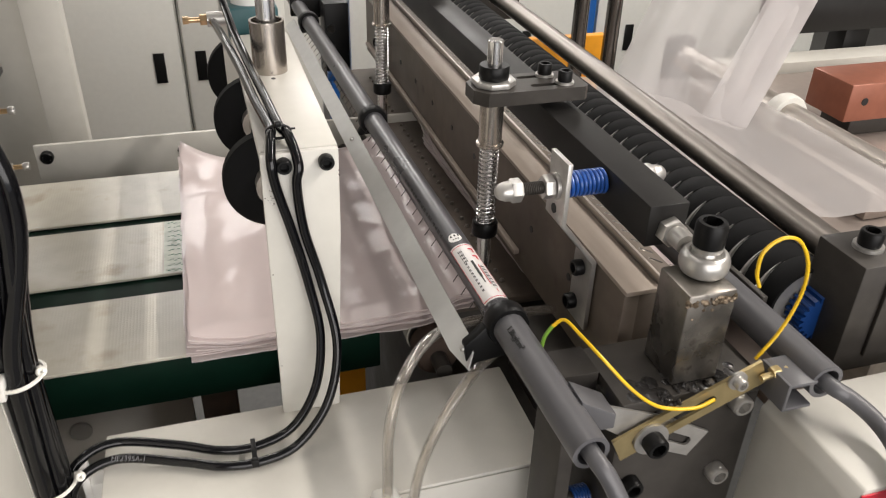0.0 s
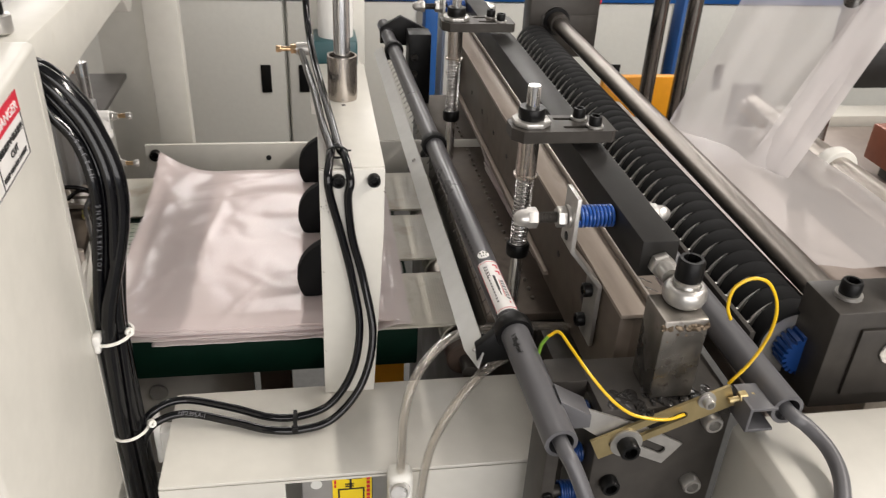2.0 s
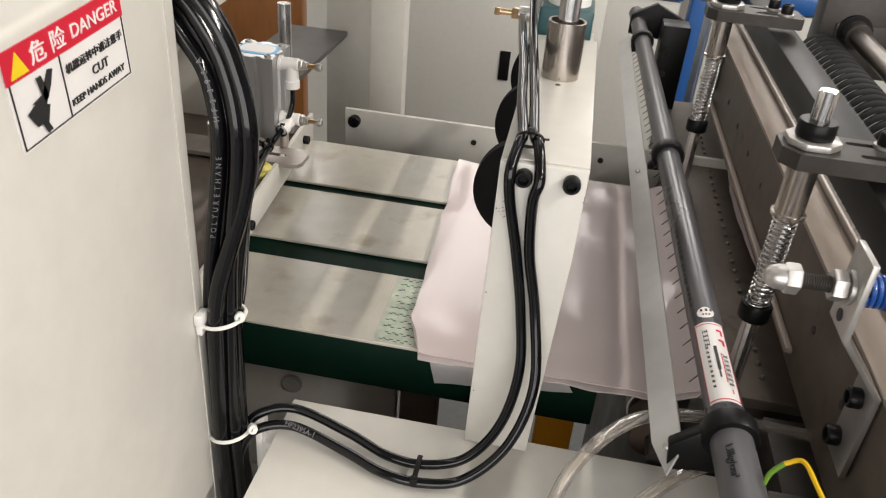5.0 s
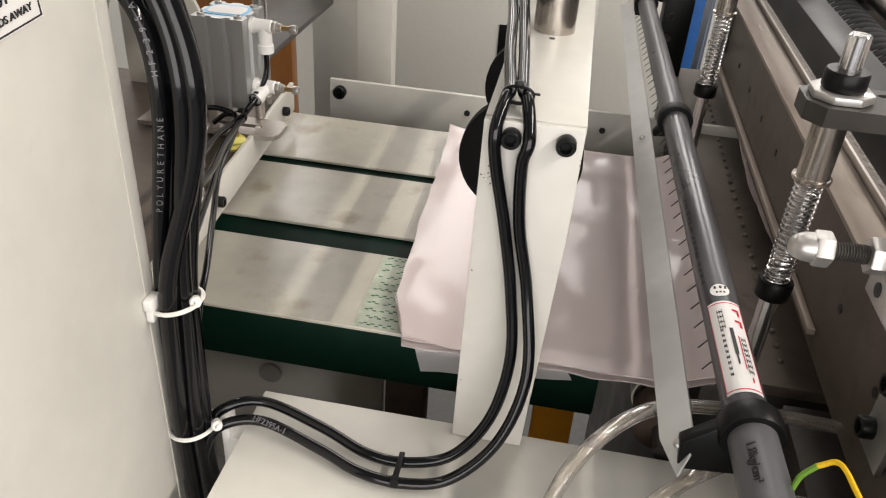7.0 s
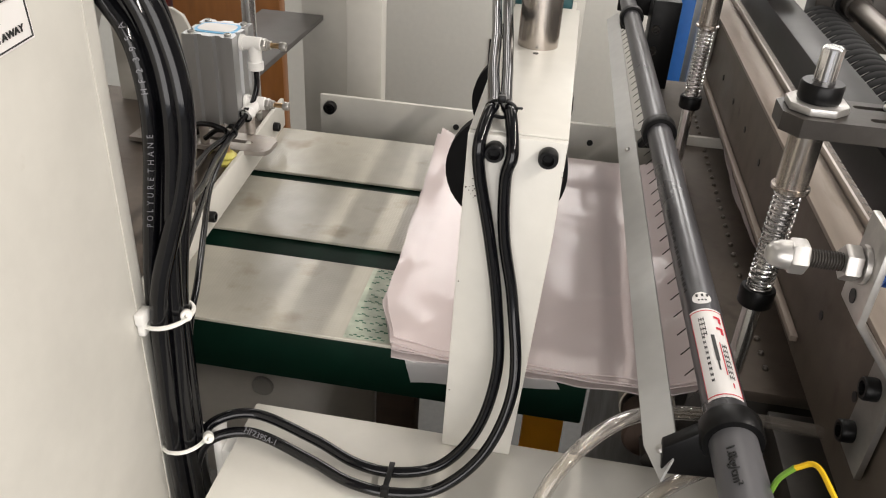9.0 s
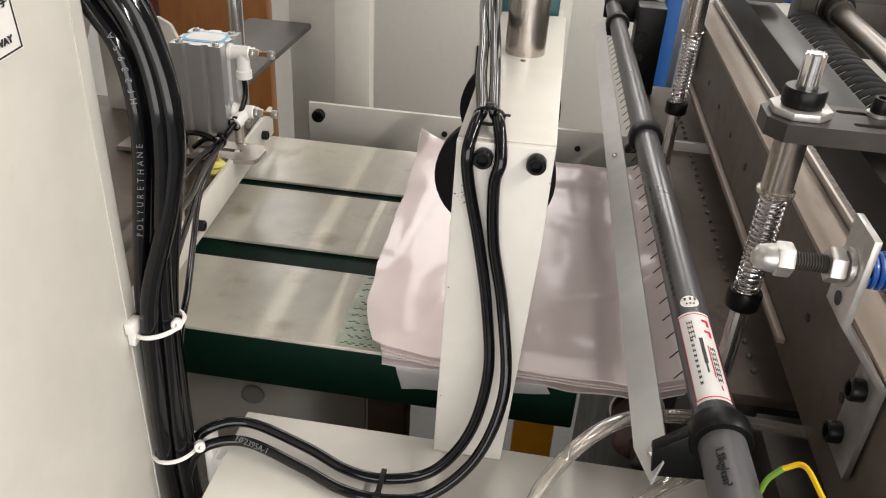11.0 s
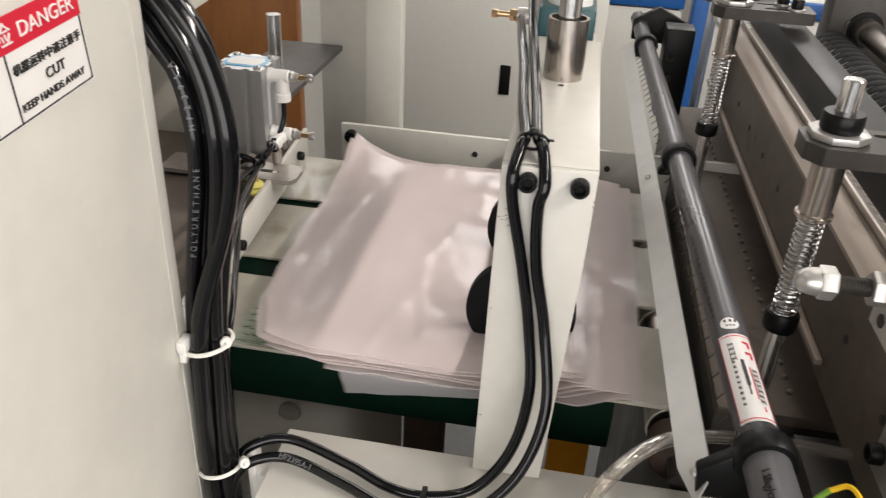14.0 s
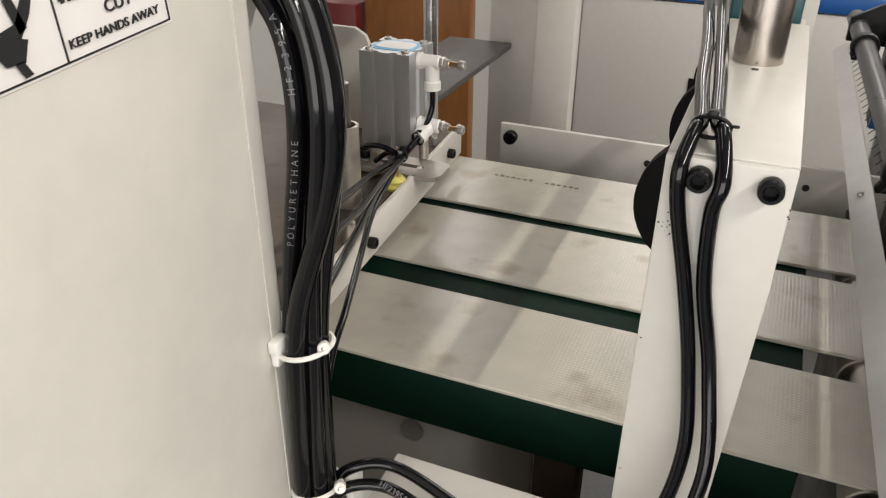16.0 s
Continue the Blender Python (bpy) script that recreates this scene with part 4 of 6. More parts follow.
def tube_fitting():
    ob = thing("tube_fitting", "clear plastic push-in tube fitting", "fitting", (0.125, 0.45, 0.80))
    bm = bmesh.new()
    box(bm, 0.108, 0.130, 0.447, 0.4695, 0.790, 0.850, 0.006, 3)
    part("body", bm, NYLON, ob)
    for z in (0.836, 0.803):
        bm = bmesh.new()
        lathe(bm, (0.118, 0.449, z), (-0.2, -1, 0.35), [(0, 0.0095), (0.004, 0.0095), (0.004, 0.0078), (0.009, 0.0078), (0.010, 0.0068), (0.010, 0)], 20)
        part("push_ring", bm, ZINC, ob)


tube_fitting()


def clear_tubes():
    for pts in ([(0.119, 0.458, 0.82), (0.1195, 0.455, 0.87), (0.121, 0.457, 0.913), (0.132, 0.47, 0.945), (0.158, 0.50, 0.955), (0.19, 0.53, 0.945), (0.25, 0.56, 0.925), (0.30, 0.57, 0.915)],
                [(0.138, 0.455, 0.70), (0.136, 0.453, 0.78), (0.142, 0.455, 0.86), (0.158, 0.46, 0.905), (0.186, 0.475, 0.935), (0.215, 0.50, 0.935), (0.25, 0.54, 0.915)]):
        ob = solid("clear_tube", sweep(bmesh.new(), pts, 0.0043, 14, 8, 0.0031), CLEAR, "clear flexible air tube curving to the static bar", "tube", "clear air tubes")


clear_tubes()


def right_cover():
    ob = thing("right_cover", "cream sheet-metal cover with a red danger strip", "cover", (0.6, 0.33, 0.4))
    bm = bmesh.new()
    # bent sheet: top, sloping side and front
    prism(bm, [(0.380, 0.940), (0.388, 0.950), (1.05, 0.950), (1.05, 0.40), (0.380, 0.40)], pose(0, 0.389, 0, 90), 0.093, 0.002)
    part("shell", bm, CREAM, ob)
    bm = bmesh.new()
    box(bm, 0.415, 0.62, 0.2945, 0.2958, 0.905, 0.930)
    strip = part("danger_strip", bm, RED, ob, "red danger warning strip")
    bm = bmesh.new()
    box(bm, 0.415, 0.62, 0.2945, 0.2958, 0.850, 0.9045)
    part("notice", bm, PAPER, ob, "white warning notice below the strip")
    part("warning_triangle", prism(bmesh.new(), [(0.4185, 0.908), (0.4345, 0.908), (0.4265, 0.925)], pose(0, 0.2944, 0, 90), 0.0006), STICKER, strip)
    text_part("\u5371\u9669", 0.0125, pose(0.4375, 0.2938, 0.911, 90), PAPER, strip)
    text_part("DANGER", 0.0155, pose(0.464, 0.2938, 0.911, 90), PAPER, strip)
    bm = bmesh.new()
    for k in range(14):
        box(bm, 0.462 + k * 0.011, 0.4705 + k * 0.011, 0.2938, 0.2944, 0.889, 0.899)
    part("black_print", bm, INK, strip)
    for o in ob.children:
        if o.name.startswith(("danger_strip", "notice")):
            o.location += V(-0.030, 0, 0.017)


def text_part(words, size, m, material, parent, name="lettering"):
    cu = bpy.data.curves.new(name, "FONT")
    cu.body, cu.size, cu.extrude = words, size, 0.0003
    tmp = bpy.data.objects.new(name, cu)
    me = bpy.data.meshes.new_from_object(tmp)
    bpy.data.objects.remove(tmp)
    me.transform(m)
    me.transform(Matrix.Translation(-origin(parent)))
    me.materials.clear()
    me.materials.append(material)
    ob = new(name, me)
    ob.parent = parent
    return ob


right_cover()


# ---- second static bar and its slotted brackets ----
def second_bar():
    ob = thing("static_bar", "grey plastic static bar end beside the pillar", "static bar", (0.41, 0.45, 0.975))
    a, b = V(0.404, 0.364, 0.978), V(0.396, 0.66, 0.980)
    bm = bmesh.new()
    pipe(bm, a, b, 0.0132, 0.0100)
    part("sleeve", bm, PVC, ob, "grey plastic end sleeve")
    bm = bmesh.new()
    for dz in (0.960, 0.980):
        box(bm, 0.374, 0.395, 0.362, 0.392, dz, dz + 0.003, 0.0008)
    box(bm, 0.372, 0.3745, 0.362, 0.392, 0.960, 0.983, 0.0008)
    part("lug", bm, PVC, ob, "grey ribbed plastic mounting lug")
    bar_cable("high_voltage_cable", [V(0.403, 0.41, 0.978), a, V(0.414, 0.352, 0.973), V(0.423, 0.336, 0.966), V(0.422, 0.316, 0.962), V(0.413, 0.295, 0.9585), V(0.404, 0.281, 0.948), V(0.398, 0.276, 0.915), V(0.395, 0.275, 0.85), V(0.39, 0.275, 0.70), V(0.39, 0.275, 0.5)])


second_bar()


def slotted_brackets():
    ob = thing("slotted_bracket", "yellow zinc slotted bracket holding the bar lugs", "bracket", (0.33, 0.384, 0.93))
    ang = math.atan2(0.047, 0.103)
    L = 0.116
    bm = bmesh.new()
    out = [(0, -0.0105), (L, -0.0105), (L, 0.0105), (0, 0.0105)]
    holed_plate(bm, out, [slot_points(0.045, 0, 0.066, 0.0075)], pose(0.2635, 0.3860, 0.9310) @ Matrix.Rotation(radians(90), 4, "X") @ Matrix.Rotation(ang, 4, "Z"), 0.0025)
    part("strap", bm, GOLD, ob)
    for x, z, r, mt in ((0.288, 0.938, 0.0082, BLACK), (0.347, 0.977, 0.0045, ZINC)):
        part("washer", cyl(bmesh.new(), (x, 0.3834, z), (x, 0.3812, z), r * 1.6, 24), ZINC, ob)
        part("screw", socket_head(bmesh.new(), (x, 0.3812, z), (0, -1, 0), r, r * 1.3), mt, ob)
    part("spacer", cyl(bmesh.new(), (0.288, 0.3919, 0.938), (0.288, 0.3862, 0.938), 0.007, 20), ZINC, ob)
    ob2 = thing("flat_bracket", "bright flat slotted bracket plate", "bracket", (0.29, 0.391, 0.92))
    bm = bmesh.new()
    out = [(0.244, 0.958), (0.250, 0.972), (0.300, 0.950), (0.340, 0.926), (0.326, 0.906), (0.286, 0.926)]
    holed_plate(bm, out[::-1], [slot_points(0.312, 0.927, 0.032, 0.008, -0.5)], pose(0, 0.3905, 0, 90), 0.002)
    part("plate", bm, ZINC, ob2)
    for x, z, mt in ((0.360, 0.949, ZINC), (0.356, 0.881, ZINC), (0.284, 0.887, BLACK)):
        solid("hex_socket_bolt", socket_head(bmesh.new(), (x, 0.392, z), (0, -1, 0), 0.0078, 0.010), mt,
              "zinc-plated socket bolt in the side frame" if mt is ZINC else "black socket bolt in the side frame", "bolt", "side frame bolts")
    bm = bmesh.new()
    hexnut(bm, (0.372, 0.380, 0.979), (1, 0, 0.2), 0.009, 0.006)
    cyl(bm, (0.364, 0.380, 0.977), (0.384, 0.380, 0.981), 0.0025)
    part("lug_nut", bm, GOLD, ob)


slotted_brackets()


def lower_springs():
    for z in (0.945, 0.900, 0.855):
        ob = thing("die_spring", "dark blue die spring beside the side frame", "spring", (0.256, 0.41, z), "blue springs beside the frame")
        bm = bmesh.new()
        helix(bm, (0.2515, 0.415, z), (0.2665, 0.415, z), 0.0076, 0.0012, 6.5, 8, 18)
        part("coil", bm, SHADEBLUE, ob)
        part("rod", cyl(bmesh.new(), (0.235, 0.415, z), (0.268, 0.415, z), 0.005), DARK, ob)
    ob = thing("guide_plate", "dark grey steel plate under the static bar", "plate", (0.235, 0.42, 0.7))
    part("plate", box(bmesh.new(), 0.2325, 0.2445, 0.405, 0.45, 0.45, 0.93, 0.002), DARK, ob)
    part("socket_screw", socket_head(bmesh.new(), (0.2385, 0.405, 0.86), (0, -1, 0), 0.005, 0.004), BLACK, ob)
    part("block", box(bmesh.new(), 0.236, 0.266, 0.425, 0.455, 0.950, 0.968, 0.001), DARK, ob)


lower_springs()


def far_bracket():
    ob = thing("far_bracket", "black bracket block carrying the far end of the static bar", "bracket", (0.23, 1.36, 0.87))
    part("upright", box(bmesh.new(), 0.222, 0.262, 1.33, 1.375, 0.873, 1.000, 0.002), BLACK, ob)
    part("arm", prism(bmesh.new(), [(0.178, 0.962), (0.262, 0.955), (0.262, 0.990), (0.215, 1.012), (0.178, 0.992)], pose(0, 1.42, 0, 90), 0.012, 0.001), BLACK, ob, "black triangular arm")
    for z in (0.90, 0.93, 0.96):
        part("socket_screw", socket_head(bmesh.new(), (0.232, 1.33, z), (0, -1, 0), 0.006, 0.007), DARK, ob)
    part("clip", box(bmesh.new(), 0.222, 0.2455, 1.3165, 1.3295, 0.876, 0.890, 0.001), BLUE, ob, "blue plastic clip")


far_bracket()


def earth_wire():
    ob = thing("earth_wire", "yellow and green earth wire joining the static bars", "wire", (0.33, 0.38, 0.95))
    part("wire", sweep(bmesh.new(), [(0.233, 0.44, 1.003), (0.240, 0.437, 1.009), (0.244, 0.42, 1.008), (0.250, 0.397, 1.004), (0.266, 0.386, 0.986), (0.282, 0.380, 0.973), (0.298, 0.378, 0.967), (0.316, 0.378, 0.964), (0.330, 0.380, 0.966)], 0.0013, 8), YELLOW, ob)
    part("green_stripe", sweep(bmesh.new(), [(0.227, 0.441, 0.984), (0.2285, 0.441, 0.994), (0.233, 0.44, 1.0032)], 0.00138, 8), WIREGREEN, ob, "green striped length of wire")
    part("loop", sweep(bmesh.new(), [(0.372, 0.398, 0.978), (0.386, 0.399, 0.997), (0.395, 0.40, 1.018), (0.397, 0.40, 1.038), (0.393, 0.40, 1.056), (0.382, 0.40, 1.072), (0.368, 0.40, 1.076), (0.356, 0.40, 1.068), (0.355, 0.40, 1.052), (0.360, 0.40, 1.040)], 0.0013, 8), YELLOW, ob)


earth_wire()


# ---- tall cream box with its cable bundle ----
def tall_box():
    ob = thing("tall_box", "tall cream sheet-metal machine housing", "housing", (-0.33, 0.4352, 0.0))
    x0, x1, y0, y1, z0, z1 = -0.55, -0.139, 0.326, 0.547, 0.0, 1.195
    bm = bmesh.new()
    box(bm, x0, x1, y0, y1, z0, z1, 0.005, 3)
    for v in bm.verts:
        if v.co.z > 1.1:
            v.co.z += -0.010 + 0.024 * (v.co.y - y0) / (y1 - y0)
    part("shell", bm, CREAM, ob)
    part("orange_panel", box(bmesh.new(), x0 + 0.03, -0.186, y0 - 0.003, y0 - 0.0005, 0.1, 1.120, 0.001), ORANGE, ob, "orange painted front panel")
    part("panel_edge", box(bmesh.new(), -0.1865, -0.183, y0 - 0.004, y0 - 0.0005, 0.1, 1.120, 0.0005), BLACK, ob)
    part("side_seam", box(bmesh.new(), x1 - 0.001, x1 + 0.0006, 0.532, 0.5335, 0.75, 1.19), CREAM, ob)
    # danger notice on the side
    F = lambda y0_, y1_, z0_, z1_, d=0.0006: box(bmesh.new(), x1 + 0.0001, x1 + d, y0_, y1_, z0_, z1_)
    st = part("danger_notice", F(0.3990, 0.4830, 1.1465, 1.1920), PAPER, ob, "white notice with red danger heading")
    part("red_heading", F(0.3990, 0.4830, 1.1778, 1.1920, 0.001), RED, st)
    bm = bmesh.new()
    prism(bm, [(0.4021, 1.1794), (0.4129, 1.1794), (0.4075, 1.1897)], Matrix(((0, 0, 1, x1 + 0.001), (1, 0, 0, 0), (0, 1, 0, 0), (0, 0, 0, 1))), 0.0004)
    part("warning_triangle", bm, STICKER, st)
    side = Matrix(((0, 0, 1, x1 + 0.0012), (1, 0, 0, 0), (0, 1, 0, 0), (0, 0, 0, 1)))
    text_part("DANGER", 0.009, side @ pose(0.4425, 1.1815, 0), PAPER, st)
    text_part("\u5371 \u9669", 0.0105, side @ pose(0.4150, 1.1812, 0), PAPER, st)
    bm = bmesh.new()
    for y0_, y1_, z0_, z1_ in ((0.4001, 0.4819, 1.1476, 1.1482), (0.4001, 0.4007, 1.1476, 1.1778), (0.4813, 0.4819, 1.1476, 1.1778), (0.4321, 0.4327, 1.1476, 1.1778)):
        box(bm, x1 + 0.0007, x1 + 0.0011, y0_, y1_, z0_, z1_)
    part("border", bm, INK, st)
    text_part("\u673a\u5668\u8fd0\u8f6c\u4e2d\u8bf7\u6ce8\u610f\u624b", 0.0050, side @ pose(0.4345, 1.1680, 0), INK, st)
    text_part("CUT", 0.0065, side @ pose(0.4522, 1.1595, 0), INK, st)
    text_part("KEEP " + "HA" + "NDS AWAY", 0.0047, side @ pose(0.4341, 1.1521, 0), INK, st)
    # pictogram: plain dark strokes of a blade over a palm shape
    bm = bmesh.new()
    for pts in ([(0.4151, 1.1748), (0.4182, 1.1748), (0.4206, 1.1644), (0.4175, 1.1629)], [(0.4098, 1.1652), (0.4175, 1.1614), (0.4229, 1.1682), (0.4260, 1.1748), (0.4229, 1.1756), (0.4167, 1.1666)],
                [(0.4059, 1.1622), (0.4113, 1.1644), (0.4198, 1.1607), (0.4167, 1.1540), (0.4098, 1.1547)], [(0.4129, 1.1547), (0.4160, 1.1547), (0.4182, 1.1495), (0.4151, 1.1491)]):
        prism(bm, pts, side, 0.0004)
    part("pictogram", bm, INK, st)
    # the notice is turned and stretched to fit the camera's view
    c = V(x1, 0.4410, 1.1693) - ob.location
    st.matrix_basis = Matrix.Translation(c + V(0, 0.001, -0.003)) @ Matrix.Rotation(radians(4.5), 4, "X") @ Matrix.Diagonal((1, 1.12, 1.02, 1)) @ Matrix.Translation(-c)


tall_box()


def bridge_arm():
    """White arm running back from the housing, over the stacking table."""
    ob = thing("bridge_arm", "cream sheet arm running back from the housing", "arm", (-0.19, 0.9, 1.15))
    prism_m = Matrix(((0, 0, 1, -0.195), (1, 0, 0, 0), (0, 1, 0, 0), (0, 0, 0, 1)))
    part("web", prism(bmesh.new(), [(0.548, 1.100), (0.548, 1.204), (0.93, 1.206), (0.93, 1.150), (0.915, 1.138), (0.90, 1.142), (0.885, 1.160), (0.70, 1.154), (0.590, 1.146), (0.565, 1.136), (0.553, 1.118)], prism_m, 0.046, 0.002), CREAM, ob)
    part("cover_sheet", box(bmesh.new(), -0.60, -0.196, 0.549, 0.93, 1.2065, 1.210), ACRYLIC, ob, "clear acrylic cover sheet")
    bm = bmesh.new()
    cyl(bm, (-0.172, 0.576, 1.2062), (-0.172, 0.576, 1.220), 0.0105, 24, 0.001)
    part("collar", bm, ZINC, ob)
    part("socket_screw", socket_head(bmesh.new(), (-0.172, 0.576, 1.220), (0, 0, 1), 0.0062, 0.009), BLACK, ob)
    part("cross_sheet", box(bmesh.new(), -0.60, -0.196, 0.55, 0.928, 1.150, 1.154), LIGHTGREY, ob)


bridge_arm()


# ---- black tubing ----
def bundle():
    """Six tubes that cross one another on the way down the housing's edge."""
    ob = thing("tube_bundle", "bundle of black polyurethane air tubes tied together", "tube bundle", (-0.126, 0.546, 0.9))
    spine = [V(-0.190, 0.562, 1.183), V(-0.153, 0.562, 1.178), V(-0.129, 0.560, 1.152), V(-0.117, 0.557, 1.128), V(-0.1100, 0.552, 1.100), V(-0.1110, 0.551, 1.070), V(-0.1150, 0.5495, 1.040),
             V(-0.1195, 0.548, 1.010), V(-0.1235, 0.547, 0.980), V(-0.1255, 0.546, 0.950), V(-0.1260, 0.545, 0.900), V(-0.1260, 0.544, 0.850), V(-0.1255, 0.544, 0.800), V(-0.126, 0.552, 0.600), V(-0.126, 0.560, 0.300)]
    right, front = V(0.87, 0.49, 0), V(0.49, -0.87, 0)
    # radius, then (sideways, frontways) where the bundle enters, bulges, is tied, and is tied again
    lay = ((0.0046, (-0.0105, 0.003), (-0.0108, 0.004), (-0.0088, -0.003), (-0.0085, 0.000)),
           (0.0060, (-0.0035, -0.001), (-0.0030, -0.002), (-0.0015, -0.006), (-0.0040, -0.006)),
           (0.0063, (0.0060, 0.004), (0.0078, 0.006), (-0.0055, 0.0065), (-0.0075, 0.006)),
           (0.0055, (0.0010, 0.005), (0.0005, 0.006), (0.0045, 0.004), (0.0025, 0.0065)),
           (0.0050, (0.0095, -0.003), (0.0095, -0.003), (0.0085, -0.001), (0.0085, 0.003)),
           (0.0048, (-0.0050, -0.008), (-0.0050, -0.008), (0.0045, -0.007), (0.0045, -0.006)))
    at = (0, 5, 9, 11)
    for k, (r, *stops) in enumerate(lay):
        pts = []
        for i, p in enumerate(spine):
            q = next((n for n in range(3) if i <= at[n + 1]), 2)
            t = min(1.0, (i - at[q]) / (at[q + 1] - at[q]))
            t = t * t * (3 - 2 * t)
            a, b = (stops[q][n] * (1 - t) + stops[q + 1][n] * t for n in (0, 1))
            pts.append(p + right * a + front * b + V(0, 0, 0.6 * a if i < 3 else 0))
        tube = part("tube", sweep(bmesh.new(), pts, r, 14), TUBE, ob)
        if k == 0:
            tube_print(tube, smooth_path(pts, 40), r, "POLYURETHANE", 1.080)
            tube_print(tube, smooth_path(pts, 40), r, "HF2395A", 1.136)


def tube_print(tube, path, r, words, z):
    """Fine printing that runs down a tube, letter by letter."""
    bm = bmesh.new()
    face = V(0.45, -0.85, 0.25).normalized()
    for ch in words[::-1]:
        i = min(range(len(path) - 1), key=lambda q: abs(path[q].z - z))
        t = (path[i] - path[i + 1]).normalized()
        n = (face - t * face.dot(t)).normalized()
        cu = bpy.data.curves.new("letter", "FONT")
        cu.body, cu.size, cu.align_x, cu.align_y = ch, 0.0050, "CENTER", "CENTER"
        tmp = bpy.data.objects.new("letter", cu)
        me = bpy.data.meshes.new_from_object(tmp)
        bpy.data.objects.remove(tmp)
        m = Matrix((t, n.cross(t), n)).transposed().to_4x4()
        m.translation = path[i] + n * (r + 0.0002)
        me.transform(m)
        bm.from_mesh(me)
        z -= 0.0053
    part("print", bm, PRINT, tube, "fine grey printed lettering")


bundle()


def cable_tie(c, tip, based=True):
    ob = thing("cable_tie", "white nylon cable tie round the black tubes", "cable tie", c, "white cable ties")
    n = 30
    ring = [V(c[0] + 0.0160 * math.cos(2 * math.pi * k / n), c[1] + 0.0160 * math.sin(2 * math.pi * k / n), c[2] + 0.003 * math.cos(2 * math.pi * k / n)) for k in range(n + 1)]
    part("band", sweep(bmesh.new(), ring, 0.0016, 6, 0), NYLON, ob)
    d = V(0.45, -0.80, 0.35).normalized()
    head = part("head", lathe(bmesh.new(), V(*tip) - d * 0.004, d, [(0, 0), (0, 0.0032), (0.001, 0.0038), (0.006, 0.0038), (0.007, 0.0030), (0.007, 0.0014), (0.005, 0.0012), (0.005, 0)], 16), NYLON, ob, "round locking head")
    part("tail", cyl(bmesh.new(), V(*tip) + d * 0.002, V(*tip) + d * 0.006 + V(0.001, 0, 0.002), 0.0011, 8), NYLON, head)
    if based:
        bm = bmesh.new()
        box(bm, -0.1388, -0.1325, 0.527, 0.5395, c[2] + 0.002, c[2] + 0.0105, 0.0012)
        box(bm, -0.1388, -0.1340, 0.529, 0.5395, c[2] - 0.0075, c[2] + 0.002, 0.0010)
        part("base", bm, WHITEPL, ob, "white screw-on tie base")
    else:
        bm = bmesh.new()
        box(bm, -0.110, -0.1035, 0.552, 0.566, c[2] - 0.055, c[2] + 0.004, 0.0015)
        box(bm, -0.1035, -0.0935, 0.550, 0.566, c[2] - 0.050, c[2] - 0.014, 0.0015)
        part("base", bm, WHITEPL, ob, "white stepped plastic mounting block")


cable_tie((-0.1255, 0.546, 0.950), (-0.1115, 0.543, 0.954))
cable_tie((-0.1260, 0.544, 0.842), (-0.1060, 0.540, 0.850), False)


